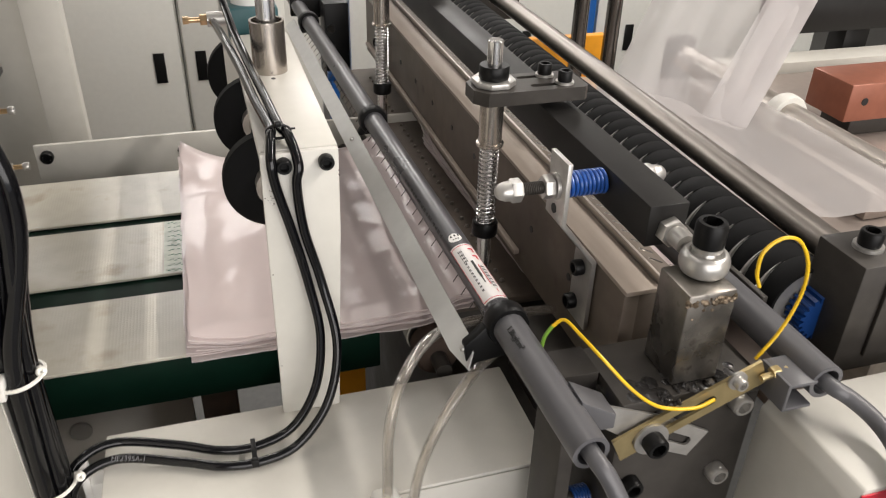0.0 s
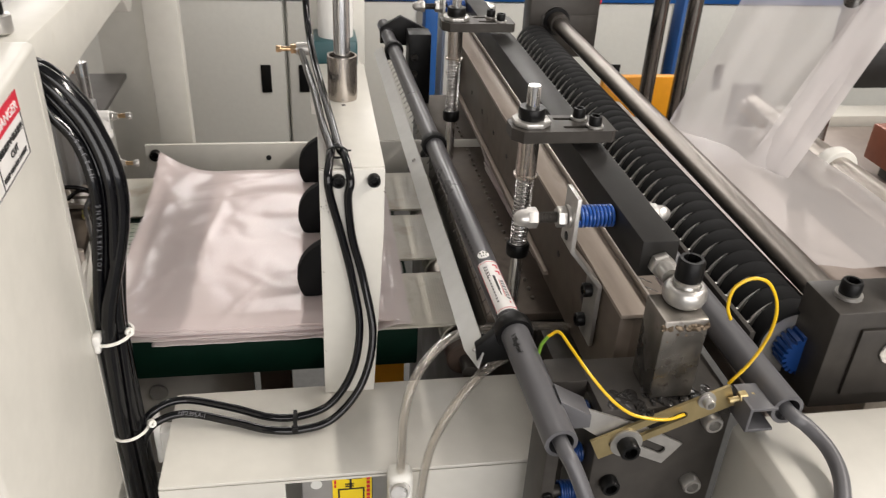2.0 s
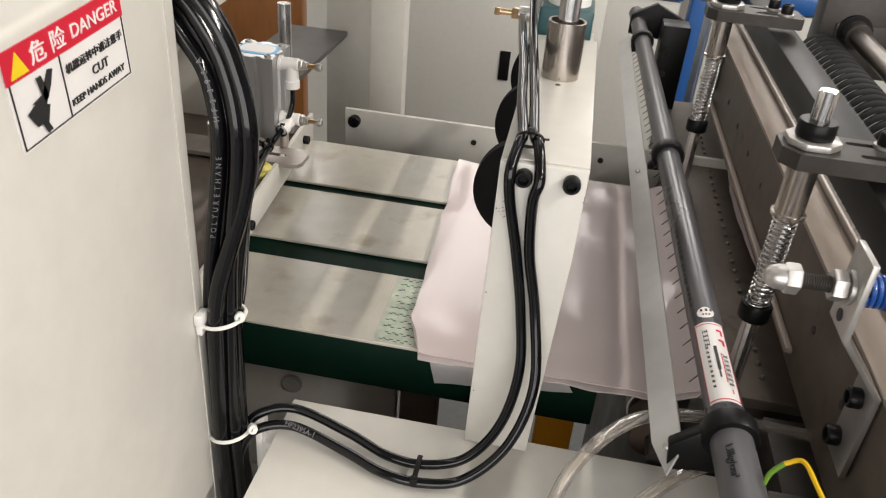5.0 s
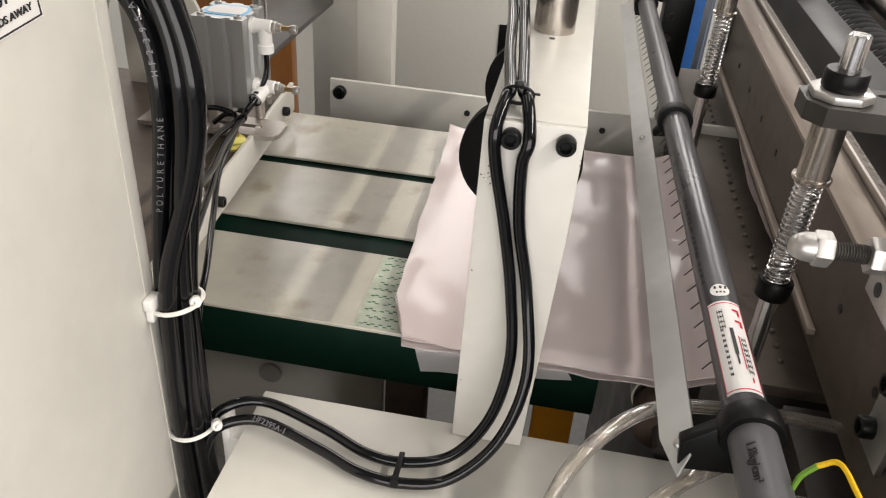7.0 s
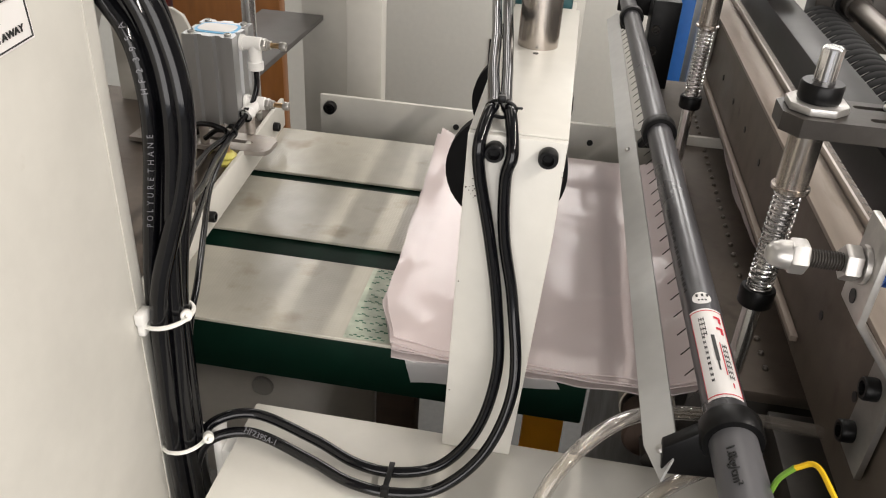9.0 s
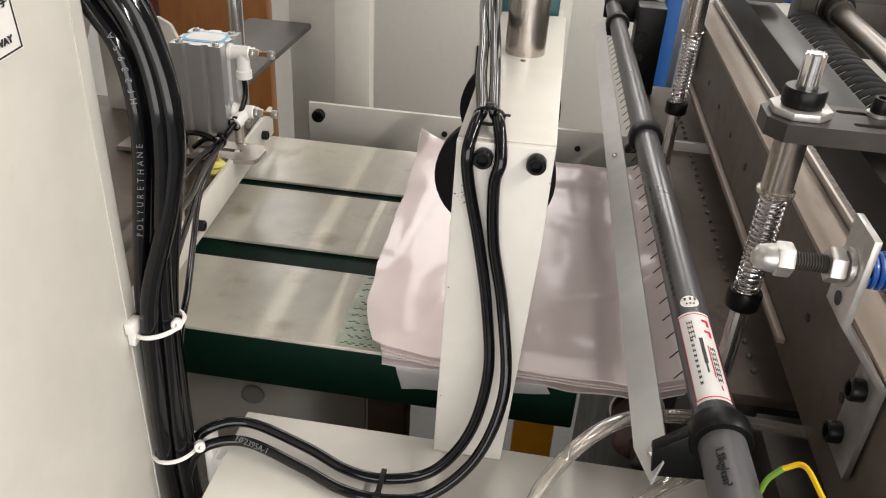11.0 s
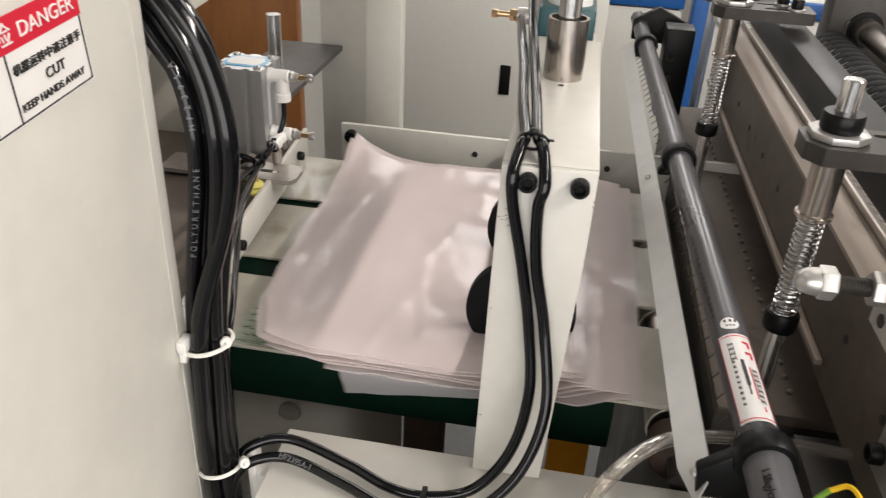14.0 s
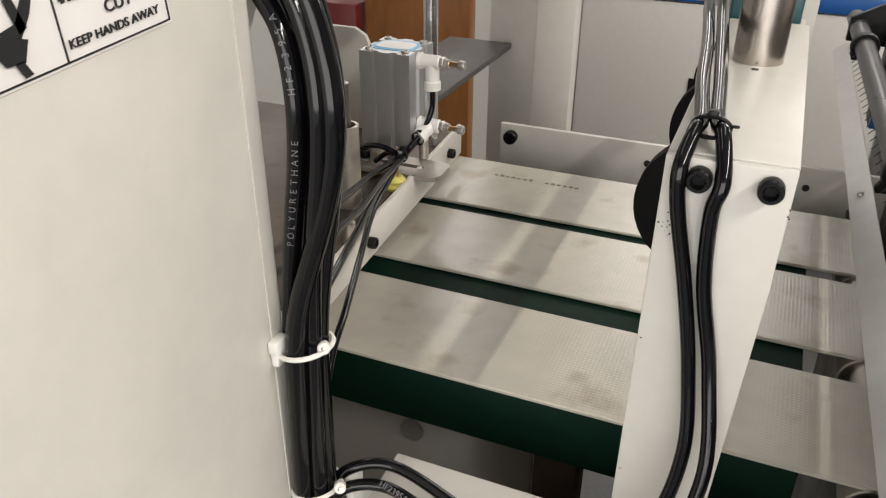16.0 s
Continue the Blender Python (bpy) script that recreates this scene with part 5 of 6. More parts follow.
def tube_pair():
    ob = thing("tube_pair", "pair of black air tubes looping up the press beam", "air tubes", (0.05, 0.55, 0.85))
    a = [(-0.126, 0.548, 0.78), (-0.122, 0.548, 0.828), (-0.107, 0.556, 0.851), (-0.080, 0.566, 0.854), (-0.034, 0.556, 0.849), (0.000, 0.544, 0.8452), (0.029, 0.542, 0.8447), (0.060, 0.548, 0.853), (0.082, 0.556, 0.885), (0.090, 0.566, 0.93), (0.0845, 0.575, 0.976),
         (0.0755, 0.577, 1.022), (0.0665, 0.5765, 1.062), (0.0645, 0.577, 1.082), (0.067, 0.592, 1.0945), (0.068, 0.61, 1.0955), (0.062, 0.66, 1.099), (0.056, 0.73, 1.104), (0.048, 0.80, 1.108), (0.042, 0.87, 1.104), (0.040, 0.90, 1.098)]
    b = [(-0.122, 0.540, 0.77), (-0.118, 0.540, 0.820), (-0.106, 0.545, 0.844), (-0.078, 0.553, 0.848), (-0.032, 0.540, 0.8452), (0.000, 0.527, 0.8445), (0.031, 0.524, 0.8445), (0.062, 0.530, 0.850), (0.090, 0.542, 0.880), (0.102, 0.558, 0.925), (0.0945, 0.575, 0.977),
         (0.0845, 0.577, 1.023), (0.0815, 0.5765, 1.062), (0.084, 0.577, 1.078), (0.080, 0.592, 1.0945), (0.0755, 0.61, 1.0955), (0.071, 0.66, 1.099), (0.064, 0.73, 1.106), (0.056, 0.80, 1.120), (0.050, 0.86, 1.15), (0.048, 0.88, 1.25), (0.048, 0.88, 1.42)]
    for pts in (a, b):
        tube = part("tube", sweep(bmesh.new(), pts, 0.0038, 12), TUBE, ob)
    t = V(0.967, -0.248, -0.050).normalized()
    n = V(0.10, -0.60, 0.79)
    n = (n - t * n.dot(t)).normalized()
    m = Matrix((t, n.cross(t), n)).transposed().to_4x4()
    m.translation = V(-0.083, 0.5535, 0.8490) + n * 0.0040 - n.cross(t) * 0.002
    text_part("HF2395A-1", 0.0058, m, PRINT, tube, "print")
    for c, rx in ((V(0.0735, 0.600, 1.0955), 0.0098), (V(0.026, 0.535, 0.8442), 0.0)):
        bm = bmesh.new()
        if rx:
            ring = [c + V(0.0088 * math.cos(q), 0, 0.0052 * math.sin(q)) for q in (2 * math.pi * k / 24 for k in range(25))]
            sweep(bm, ring, 0.0011, 6, 0)
            box(bm, c.x - 0.0025, c.x + 0.0025, c.y - 0.003, c.y + 0.002, c.z + 0.0045, c.z + 0.0085, 0.001)
            box(bm, c.x + 0.0085, c.x + 0.0125, c.y - 0.001, c.y + 0.001, c.z + 0.001, c.z + 0.0022, 0.0003)
        else:
            box(bm, c.x - 0.002, c.x + 0.002, c.y - 0.013, c.y + 0.012, c.z + 0.0035, c.z + 0.0052, 0.0006)
            box(bm, c.x - 0.003, c.x + 0.003, c.y - 0.015, c.y - 0.010, c.z - 0.002, c.z + 0.006, 0.001)
        part("black_tie", bm, BLACK, ob, "black cable tie")


tube_pair()


# ---- stacking table with its air cylinder ----
def stacking_table():
    """The table's edge is set a little askew to the belts to fit the camera's view."""
    ob = thing("stacking_table", "grey stacking table with a cream edge rail", "table", (-0.4, 0.9, 0.85))
    edge = lambda y: -0.2117 + 0.072 * (0.973 - y)
    part("top", prism(bmesh.new(), [(-0.60, 0.60), (edge(0.60) - 0.0055, 0.60), (edge(1.018) - 0.0055, 1.018), (-0.60, 1.018)], pose(0, 0, 0.900), 0.008, 0.001), PLATE, ob, "dull grey steel table top")
    part("edge_rail", prism(bmesh.new(), [(edge(0.60) - 0.005, 0.60), (edge(0.60), 0.60), (edge(1.020), 1.020), (edge(1.020) - 0.005, 1.020)], pose(0, 0, 0.882), 0.034, 0.001), CREAM, ob, "cream painted edge rail")
    for y in (0.757, 0.973):
        part("socket_screw", socket_head(bmesh.new(), (edge(y), y, 0.899), (1, 0.072, 0), 0.0052, 0.007), BLACK, ob)
    part("shelf", box(bmesh.new(), -0.36, -0.262, 1.021, 1.335, 0.922, 0.930, 0.001), SLATE, ob, "dark grey shelf plate")
    part("shelf_riser", box(bmesh.new(), -0.36, -0.268, 1.0185, 1.0205, 0.882, 0.930), PLATE, ob)


SLATE = mat("dark_slate_plate", (0.085, 0.08, 0.076), 0.5, 0.1, var=0.06, stain=0.1)
stacking_table()


def compact_cylinder():
    ob = thing("compact_cylinder", "square aluminium air cylinder with white fittings", "cylinder", (-0.21, 0.90, 0.92))
    x0, x1, y0, y1, z0, z1 = -0.257, -0.206, 0.864, 0.918, 0.943, 1.033
    w, d, g = x1 - x0, y1 - y0, 0.004
    # a profile with two grooves in each face
    out = []
    for k in range(4):
        c, s_ = (1, 0, -1, 0)[k], (0, 1, 0, -1)[k]
        ox, oy = ((0, 0), (w, 0), (w, d), (0, d))[k]
        u = (w, d)[k % 2]
        for a, b in ((0.0, 0.0), (0.24, 0.0), (0.27, g), (0.37, g), (0.40, 0.0), (0.60, 0.0), (0.63, g), (0.73, g), (0.76, 0.0)):
            out.append((ox + a * u * c - b * s_, oy + a * u * s_ + b * c))
    body = part("body", prism(bmesh.new(), out, pose(x0, y0, z0), z1 - z0), ALU, ob, "ribbed aluminium body")
    oval = lambda rx, ry: [(math.cos(t) * rx * (1 - 0.10 * math.cos(2 * t)), math.sin(t) * ry * (1 + 0.22 * math.cos(2 * t))) for t in (2 * math.pi * k / 32 for k in range(32))]
    cx, cy = (x0 + x1) / 2, (y0 + y1) / 2
    sticker = part("top_sticker", prism(bmesh.new(), oval(0.0235, 0.021), pose(cx, cy, z1), 0.0006), SKYBLUE, body, "blue and white sticker")
    part("sticker_centre", prism(bmesh.new(), oval(0.0205, 0.016), pose(cx, cy, z1 + 0.0007), 0.0004), PAPER, body)
    for sx in (0.007, w - 0.007):
        for sy in (0.007, d - 0.007):
            part("body_screw", socket_head(bmesh.new(), (x0 + sx, y0 + sy, z1), (0, 0, 1), 0.0036, 0.0022), ZINC, body)
    y = 0.884
    for z, drop in ((1.024, True), (0.963, False)):
        bm = bmesh.new()
        cyl(bm, (x1, y, z), (x1 + 0.022, y, z), 0.0066, 20, 0.001)
        lathe(bm, (x1 + 0.0005, y, z), (1, 0, 0), [(0, 0.005), (0, 0.0078), (0.003, 0.0078), (0.003, 0.005)], 20)
        if drop:
            cyl(bm, (x1 + 0.014, y, z), (x1 + 0.014, y, z - 0.023), 0.0066, 20, 0.001)
            lathe(bm, (x1 + 0.014, y, z - 0.017), (0, 0, -1), [(0, 0.0066), (0.001, 0.0078), (0.0085, 0.0078), (0.009, 0.0070), (0.009, 0.003)], 20)
        else:
            cyl(bm, (x1 + 0.013, y, z), (x1 + 0.007, y - 0.015, z - 0.007), 0.0064, 20, 0.001)
            lathe(bm, (x1 + 0.009, y - 0.010, z - 0.0048), (-0.35, -0.85, -0.4), [(0, 0.0064), (0.001, 0.0075), (0.007, 0.0075), (0.007, 0.003)], 20)
        el = part("elbow_fitting", bm, WHITEPL, ob, "white plastic elbow fitting")
        bm = bmesh.new()
        hexnut(bm, (x1 + 0.022, y, z), (1, 0, 0), 0.0105, 0.004)
        lathe(bm, (x1 + 0.026, y, z), (1, 0, 0), [(0, 0.0048), (0.002, 0.0048), (0.002, 0.0042), (0.005, 0.0042), (0.005, 0)], 16)
        part("lock_nut", bm, ZINC, el, "zinc-plated lock nut")
        bm = bmesh.new()
        cyl(bm, (x1 + 0.030, y, z), (x1 + 0.040, y, z), 0.0026, 12)
        part("flow_screw", bm, BRASS, el, "brass flow control screw")
        part("flow_knob", lathe(bmesh.new(), (x1 + 0.040, y, z), (1, 0, 0), [(0, 0), (0, 0.0040), (0.001, 0.0044), (0.005, 0.0044), (0.006, 0.0040), (0.006, 0.0016), (0.004, 0.0016), (0.004, 0)], 14), ZINC, el)
    part("back_rod", cyl(bmesh.new(), (-0.229, 0.965, 0.909), (-0.229, 0.965, 1.064), 0.0075), CHROME, ob, "polished guide rod")
    for px, py in ((-0.249, 0.874), (-0.249, 0.910), (-0.213, 0.910)):
        part("standoff", cyl(bmesh.new(), (px, py, 0.9172), (px, py, 0.9428), 0.005, 14), STEEL, ob)
    fx, fy0, fy1 = -0.180, 0.866, 0.908
    plate = part("foot_plate", holed_plate(bmesh.new(), [(-0.33, fy0), (fx - 0.010, fy0), (fx - 0.003, fy0 + 0.003), (fx, fy0 + 0.010), (fx, fy1 - 0.010), (fx - 0.003, fy1 - 0.003), (fx - 0.010, fy1), (-0.33, fy1)],
                                           [slot_points(-0.240, (fy0 + fy1) / 2, 0.075, 0.0075)[::-1]], pose(0, 0, 0.912), 0.0045), FOOTSTEEL, ob, "flat slotted steel foot plate, edges browned")
    part("plate_bolt", socket_head(bmesh.new(), (-0.268, 0.888, 0.9185), (0, 0, 1), 0.0062, 0.007), BLACK, plate, "black socket bolt")
    part("plate_washer", cyl(bmesh.new(), (-0.268, 0.888, 0.9165), (-0.268, 0.888, 0.9185), 0.0085, 20), ZINC, plate)
    part("column", pipe(bmesh.new(), (-0.238, 0.80, 0.908), (-0.238, 0.80, 0.985), 0.0115, 0.0088), STEEL, ob, "steel guide column")
    part("column_rod", cyl(bmesh.new(), (-0.240, 0.80, 0.908), (-0.240, 0.80, 1.022), 0.0065), SATIN, ob)
    part("suction_pad", lathe(bmesh.new(), (-0.216, 0.850, 0.9082), (0, 0, 1), [(0, 0), (0, 0.0105), (0.003, 0.0115), (0.006, 0.0085), (0.009, 0.0105), (0.013, 0.0065), (0.013, 0)], 20), PADYELLOW, ob, "translucent yellow bellows pad")
    part("pad_stem", cyl(bmesh.new(), (-0.216, 0.850, 0.921), (-0.216, 0.850, 0.930), 0.004), BRASS, ob)
    part("pin", cyl(bmesh.new(), (-0.203, 0.735, 0.9085), (-0.203, 0.735, 0.928), 0.006, 16, 0.0008), STEEL, ob)


FOOTSTEEL = mat("browned_foot_steel", (0.33, 0.30, 0.27), 0.4, 0.6, var=0.08, stain=0.2, stain_scale=25, bump=0.05, dirt=(0.16, 0.07, 0.04), dirt_at=0.66)
PADYELLOW = mat("yellow_soft_plastic", (0.55, 0.50, 0.12), 0.3, var=0.1, bump=0.0)
compact_cylinder()


def fitting_tubes():
    ob = thing("thin_air_tubes", "thin black air tubes from the cylinder fittings", "air tubes", (-0.2, 0.85, 0.9))
    for pts in ([(-0.192, 0.884, 1.000), (-0.193, 0.884, 0.978), (-0.198, 0.872, 0.958), (-0.206, 0.852, 0.943), (-0.192, 0.775, 0.950), (-0.165, 0.690, 0.968), (-0.146, 0.620, 0.985), (-0.136, 0.575, 0.985), (-0.130, 0.556, 0.950), (-0.128, 0.550, 0.880)],
                [(-0.199, 0.868, 0.956), (-0.203, 0.860, 0.950), (-0.209, 0.848, 0.940), (-0.196, 0.775, 0.940), (-0.168, 0.690, 0.950), (-0.145, 0.620, 0.960), (-0.134, 0.575, 0.955), (-0.128, 0.556, 0.920), (-0.126, 0.550, 0.860)],
                [(-0.275, 0.872, 0.925), (-0.250, 0.860, 0.942), (-0.228, 0.852, 0.947), (-0.211, 0.846, 0.942), (-0.200, 0.780, 0.955), (-0.172, 0.690, 0.980), (-0.150, 0.620, 1.000), (-0.138, 0.575, 1.000), (-0.132, 0.556, 0.960), (-0.130, 0.550, 0.890)],
                [(-0.245, 0.866, 0.925), (-0.228, 0.862, 0.938), (-0.210, 0.845, 0.938), (-0.197, 0.770, 0.925), (-0.168, 0.690, 0.925), (-0.142, 0.620, 0.925), (-0.130, 0.578, 0.915), (-0.124, 0.556, 0.880), (-0.122, 0.550, 0.830)]):
        part("tube", sweep(bmesh.new(), pts, 0.0027, 10), TUBE, ob)
    for c in (V(-0.2080, 0.850, 0.9425), V(-0.1985, 0.868, 0.9545)):
        bm = bmesh.new()
        lathe(bm, c - V(0.001, 0.0015, 0), V(0.1, 1, 0.1), [(0, 0.0058), (0, 0.0068), (0.003, 0.0068), (0.003, 0.0058)], 14)
        box(bm, c.x - 0.002, c.x + 0.003, c.y - 0.003, c.y + 0.002, c.z + 0.005, c.z + 0.009, 0.0008)
        part("black_tie", bm, BLACK, ob)


fitting_tubes()
solid("rounded_plate", prism(bmesh.new(), [(-0.40, 0.909), (-0.305, 0.909), (-0.305, 1.00), (-0.312, 1.015), (-0.325, 1.022), (-0.40, 1.022)], pose(0, 0.985, 0, 90), 0.006, 0.001), CREAM, "cream rounded plate standing on the stacking table", "plate")
MAROON = mat("dark_red_paint", (0.12, 0.012, 0.012), 0.4)
solid("brown_board", box(bmesh.new(), -0.655, -0.437, 1.62, 1.65, 0.0, 1.06, 0.002), BROWN, "brown varnished board standing behind the table", "board")
solid("red_panel", box(bmesh.new(), -0.78, -0.665, 1.60, 1.66, 0.0, 0.90, 0.004), MAROON, "dark red panel standing beside the brown board", "panel")


def back_column():
    ob = thing("back_column", "cream painted steel column behind the conveyor", "column", (-0.15, 1.3, 0))
    part("post", box(bmesh.new(), -0.208, -0.155, 1.27, 1.30, 0, 1.6, 0.002), CREAM, ob)
    part("panel", box(bmesh.new(), -0.30, -0.2085, 1.345, 1.35, 0, 1.6, 0.001), CREAM, ob)
    return ob


back_column()


# ---- film web side ----
def film_sheet(name, parent, corners, nu, nv, ripple, seed):
    """A rippled thin sheet between four corners: two along u, two along v."""
    p00, p10, p11, p01 = (Vector(p) for p in corners)
    nrm = (p10 - p00).cross(p01 - p00).normalized()
    bm = bmesh.new()
    grid = []
    for i in range(nu + 1):
        u = i / nu
        row = []
        for j in range(nv + 1):
            v = j / nv
            p = (p00 * (1 - u) + p10 * u) * (1 - v) + (p01 * (1 - u) + p11 * u) * v
            w = ripple * (noise.noise(V(u * 3 + seed, v * 2, seed)) + 0.5 * noise.noise(V(u * 8, v * 3 + seed, 2 * seed)))
            row.append(bm.verts.new(p + nrm * w))
        grid.append(row)
    for i in range(nu):
        for j in range(nv):
            bm.faces.new((grid[i][j], grid[i + 1][j], grid[i + 1][j + 1], grid[i][j + 1])).smooth = True
    return part(name, bm, WEB, parent)


def film_web():
    ob = thing("film_web", "translucent polythene film web rising from the rollers", "film", (0.65, 0.85, 0.94))
    film_sheet("flat_web", ob, [(0.515, 0.62, 0.952), (0.80, 0.62, 0.925), (0.80, 1.05, 0.925), (0.515, 1.05, 0.952)], 16, 20, 0.006, 1.3)
    film_sheet("rising_web", ob, [(0.586, 1.03, 0.934), (0.683, 0.85, 0.934), (0.942, 1.004, 1.21), (0.800, 1.20, 1.20)], 24, 30, 0.012, 4.1)
    film_sheet("folded_edge", ob, [(0.655, 0.90, 0.937), (0.685, 0.846, 0.937), (0.945, 1.000, 1.213), (0.905, 1.050, 1.213)], 6, 26, 0.005, 7.7)
    film_sheet("edge_gusset", ob, [(0.665, 0.895, 0.941), (0.686, 0.845, 0.941), (0.946, 0.999, 1.217), (0.900, 1.040, 1.217)], 6, 26, 0.006, 9.1)


film_web()


def feed_side():
    ob = thing("feed_table", "cream feed table frame behind the rollers", "frame", (0.9, 1.0, 0.8))
    part("far_beam", box(bmesh.new(), 0.95, 2.1, 1.27, 1.33, 0.80, 0.862, 0.002), CREAM, ob)
    part("tray", box(bmesh.new(), 0.53, 2.1, 0.47, 1.26, 0.78, 0.80, 0.002), PINKISH, ob, "pale plate below the film")
    part("cross_plate", box(bmesh.new(), 0.88, 1.6, 0.80, 1.26, 0.802, 0.845, 0.002), PINKISH, ob, "pale machined plate")
    part("cradle", box(bmesh.new(), 0.575, 0.60, 0.47, 1.26, 0.801, 0.90, 0.002), STEEL, ob, "bright steel cradle edge")
    ob = thing("nip_roller", "satin steel roller with a white nylon collar", "roller", (0.83, 0.9, 0.9))
    part("tube", cyl(bmesh.new(), (0.822, 0.35, 0.912), (0.826, 1.22, 0.908), 0.021, 32), STEEL, ob)
    part("collar", lathe(bmesh.new(), (0.825, 0.93, 0.908), (0, 1, 0), [(0, 0.021), (0, 0.030), (0.004, 0.032), (0.018, 0.032), (0.022, 0.030), (0.022, 0.021)], 32), NYLON, ob, "white nylon collar")
    part("support", box(bmesh.new(), 0.80, 0.85, 1.221, 1.24, 0.801, 0.94, 0.002), DARK, ob)
    ob = thing("copper_block", "brown anodised block with a drilled side", "block", (1.1, 1.05, 0.9))
    part("body", box(bmesh.new(), 0.955, 1.30, 0.96, 1.05, 0.876, 0.936, 0.003), COPPER, ob)
    part("foot", box(bmesh.new(), 0.985, 1.29, 0.975, 1.04, 0.846, 0.8755, 0.002), DARK, ob, "dark steel foot under the block")
    # black disc in place of the hole's shaded inside
    part("hole", cyl(bmesh.new(), (0.985, 0.9605, 0.908), (0.985, 0.959, 0.908), 0.006, 16), HOLE_SHADE, ob)
    for x in (0.688, 0.754):
        solid("black_post", cyl(bmesh.new(), (x, 1.35, 0.0), (x, 1.35, 1.7), 0.014), CHROMEDARK, "dark polished upright guide post", "post", "upright guide posts")
    solid("orange_plate", box(bmesh.new(), 0.626, 0.785, 1.42, 1.44, 0.0, 0.892, 0.003), ORANGE, "orange painted machine plate", "plate")
    solid("steel_upright", cyl(bmesh.new(), (0.838, 1.02, 0.80), (0.830, 1.02, 1.25), 0.014), CHROMEDARK, "dark polished upright strut behind the film", "strut")
    ob = thing("dark_beam", "black machine beam on posts beyond the film", "beam", (1.6, 1.38, 0))
    part("beam", box(bmesh.new(), 1.12, 2.2, 1.34, 1.42, 0.892, 0.964, 0.006), BLACKBAR, ob)
    for x in (1.30, 2.10):
        part("post", box(bmesh.new(), x, x + 0.06, 1.36, 1.41, 0.0, 0.891, 0.003), BLACKBAR, ob)


PINKISH = mat("pale_pink_plate", (0.33, 0.28, 0.25), 0.35, 0.35, var=0.05, stain=0.15, stain_scale=4)
CHROMEDARK = mat("dark_chrome", (0.20, 0.19, 0.18), 0.18, 0.9, var=0.05, bump=0.0)
feed_side()


# ---- bags ----
def bag_pile(name, n, thick, seed, label, fold=0.0, slant=0.0):
    """A pile of folded bags, 0.27 long by 0.40 wide; its origin lies at the leading edge on the belt."""
    ob = thing(name, label, "bag pile")
    rnd = random.Random(seed)
    lines = []
    for q in range(26):
        ang = rnd.choice((0.15, 1.35, 1.5, 0.7, 2.4)) + rnd.gauss(0, 0.2)
        lines.append((rnd.uniform(0, 0.3), rnd.uniform(0.65, 1.04), math.cos(ang), math.sin(ang), rnd.uniform(0.03, 0.10), rnd.uniform(0.0005, 0.0015), rnd.uniform(0.0025, 0.006)))

    def creases(x, y):
        h = 0.0
        for cx, cy, dx, dy, ln, amp, wid in lines:
            s, d = (x - cx) * dx + (y - cy) * dy, (y - cy) * dx - (x - cx) * dy
            if abs(s) < ln and abs(d) < 4 * wid:
                h += amp * (1 - (s / ln) ** 2) * (math.exp(-abs(d) / wid) - 0.02 + 0.25 * math.tanh(d / wid) * math.exp(-abs(d) / wid))
        return h

    for k in range(n):
        bm = bmesh.new()
        nx, ny = (64, 84) if k >= n - 3 or seed == 4 else (30, 40)
        ox, oy = rnd.uniform(-0.004, 0.006), rnd.uniform(-0.004, 0.004)
        z0 = k * thick / n
        top, bot = [], []
        for i in range(nx + 1):
            u = i / nx
            rt, rb = [], []
            for j in range(ny + 1):
                v = j / ny
                x = ox + 0.27 * u
                y = oy + 0.645 + 0.395 * v
                x += (fold * max(0.0, 1 - v / 0.13) - slant * v) * max(0.0, 1 - 1.6 * u)
                lift = 0.016 * max(0, 1 - u * 5) ** 2 * (0.4 + 0.6 * math.sin(3.1 * v + seed) ** 2) * (k / n)
                w = 0.0022 * noise.noise(V(x * 9 + seed, y * 7, k * 0.12)) + 0.0007 * abs(noise.noise(V(x * 34, y * 26, k * 0.2 + seed))) + creases(x, y)
                lift += 0.020 * max(0.0, (v - 0.7) / 0.3) ** 2 * max(0.0, 1 - u * 3.5) ** 1.5 * (k + 1) / n
                edge = min(u, 1 - u, v * 1.6, (1 - v) * 1.6)
                droop = 0.004 * max(0, 1 - edge * 14) * (k + 1) / n
                e = 0.0025 * noise.noise(V(u * 9, v * 12, k * 3.1 + seed))
                rise = 0.013 * min(1.0, max(0.0, (u - 0.82) / 0.11))
                z = max(0.0006 + k * 0.0012, z0 + lift + w * (k + 1) / n - droop + 0.002) + rise
                rt.append(bm.verts.new((x + e, y + e, z + thick / n * 0.5)))
                rb.append(bm.verts.new((x + e, y + e, z)))
            top.append(rt)
            bot.append(rb)
        for i in range(nx):
            for j in range(ny):
                bm.faces.new((top[i][j], top[i + 1][j], top[i + 1][j + 1], top[i][j + 1])).smooth = True
                bm.faces.new((bot[i][j], bot[i][j + 1], bot[i + 1][j + 1], bot[i + 1][j])).smooth = True
        for i in range(nx):
            for j, f in ((0, 1), (ny, 0)):
                q = (top[i][j], bot[i][j], bot[i + 1][j], top[i + 1][j])
                bm.faces.new(q if f else q[::-1])
        for j in range(ny):
            for i, f in ((0, 0), (nx, 1)):
                q = (top[i][j], bot[i][j], bot[i][j + 1], top[i][j + 1])
                bm.faces.new(q if f else q[::-1])
        part("bag", bm, BAG, ob)
    return ob


PILE_A = bag_pile("bag_pile", 9, 0.022, 1, "pile of milky clear plastic bags on the belts")
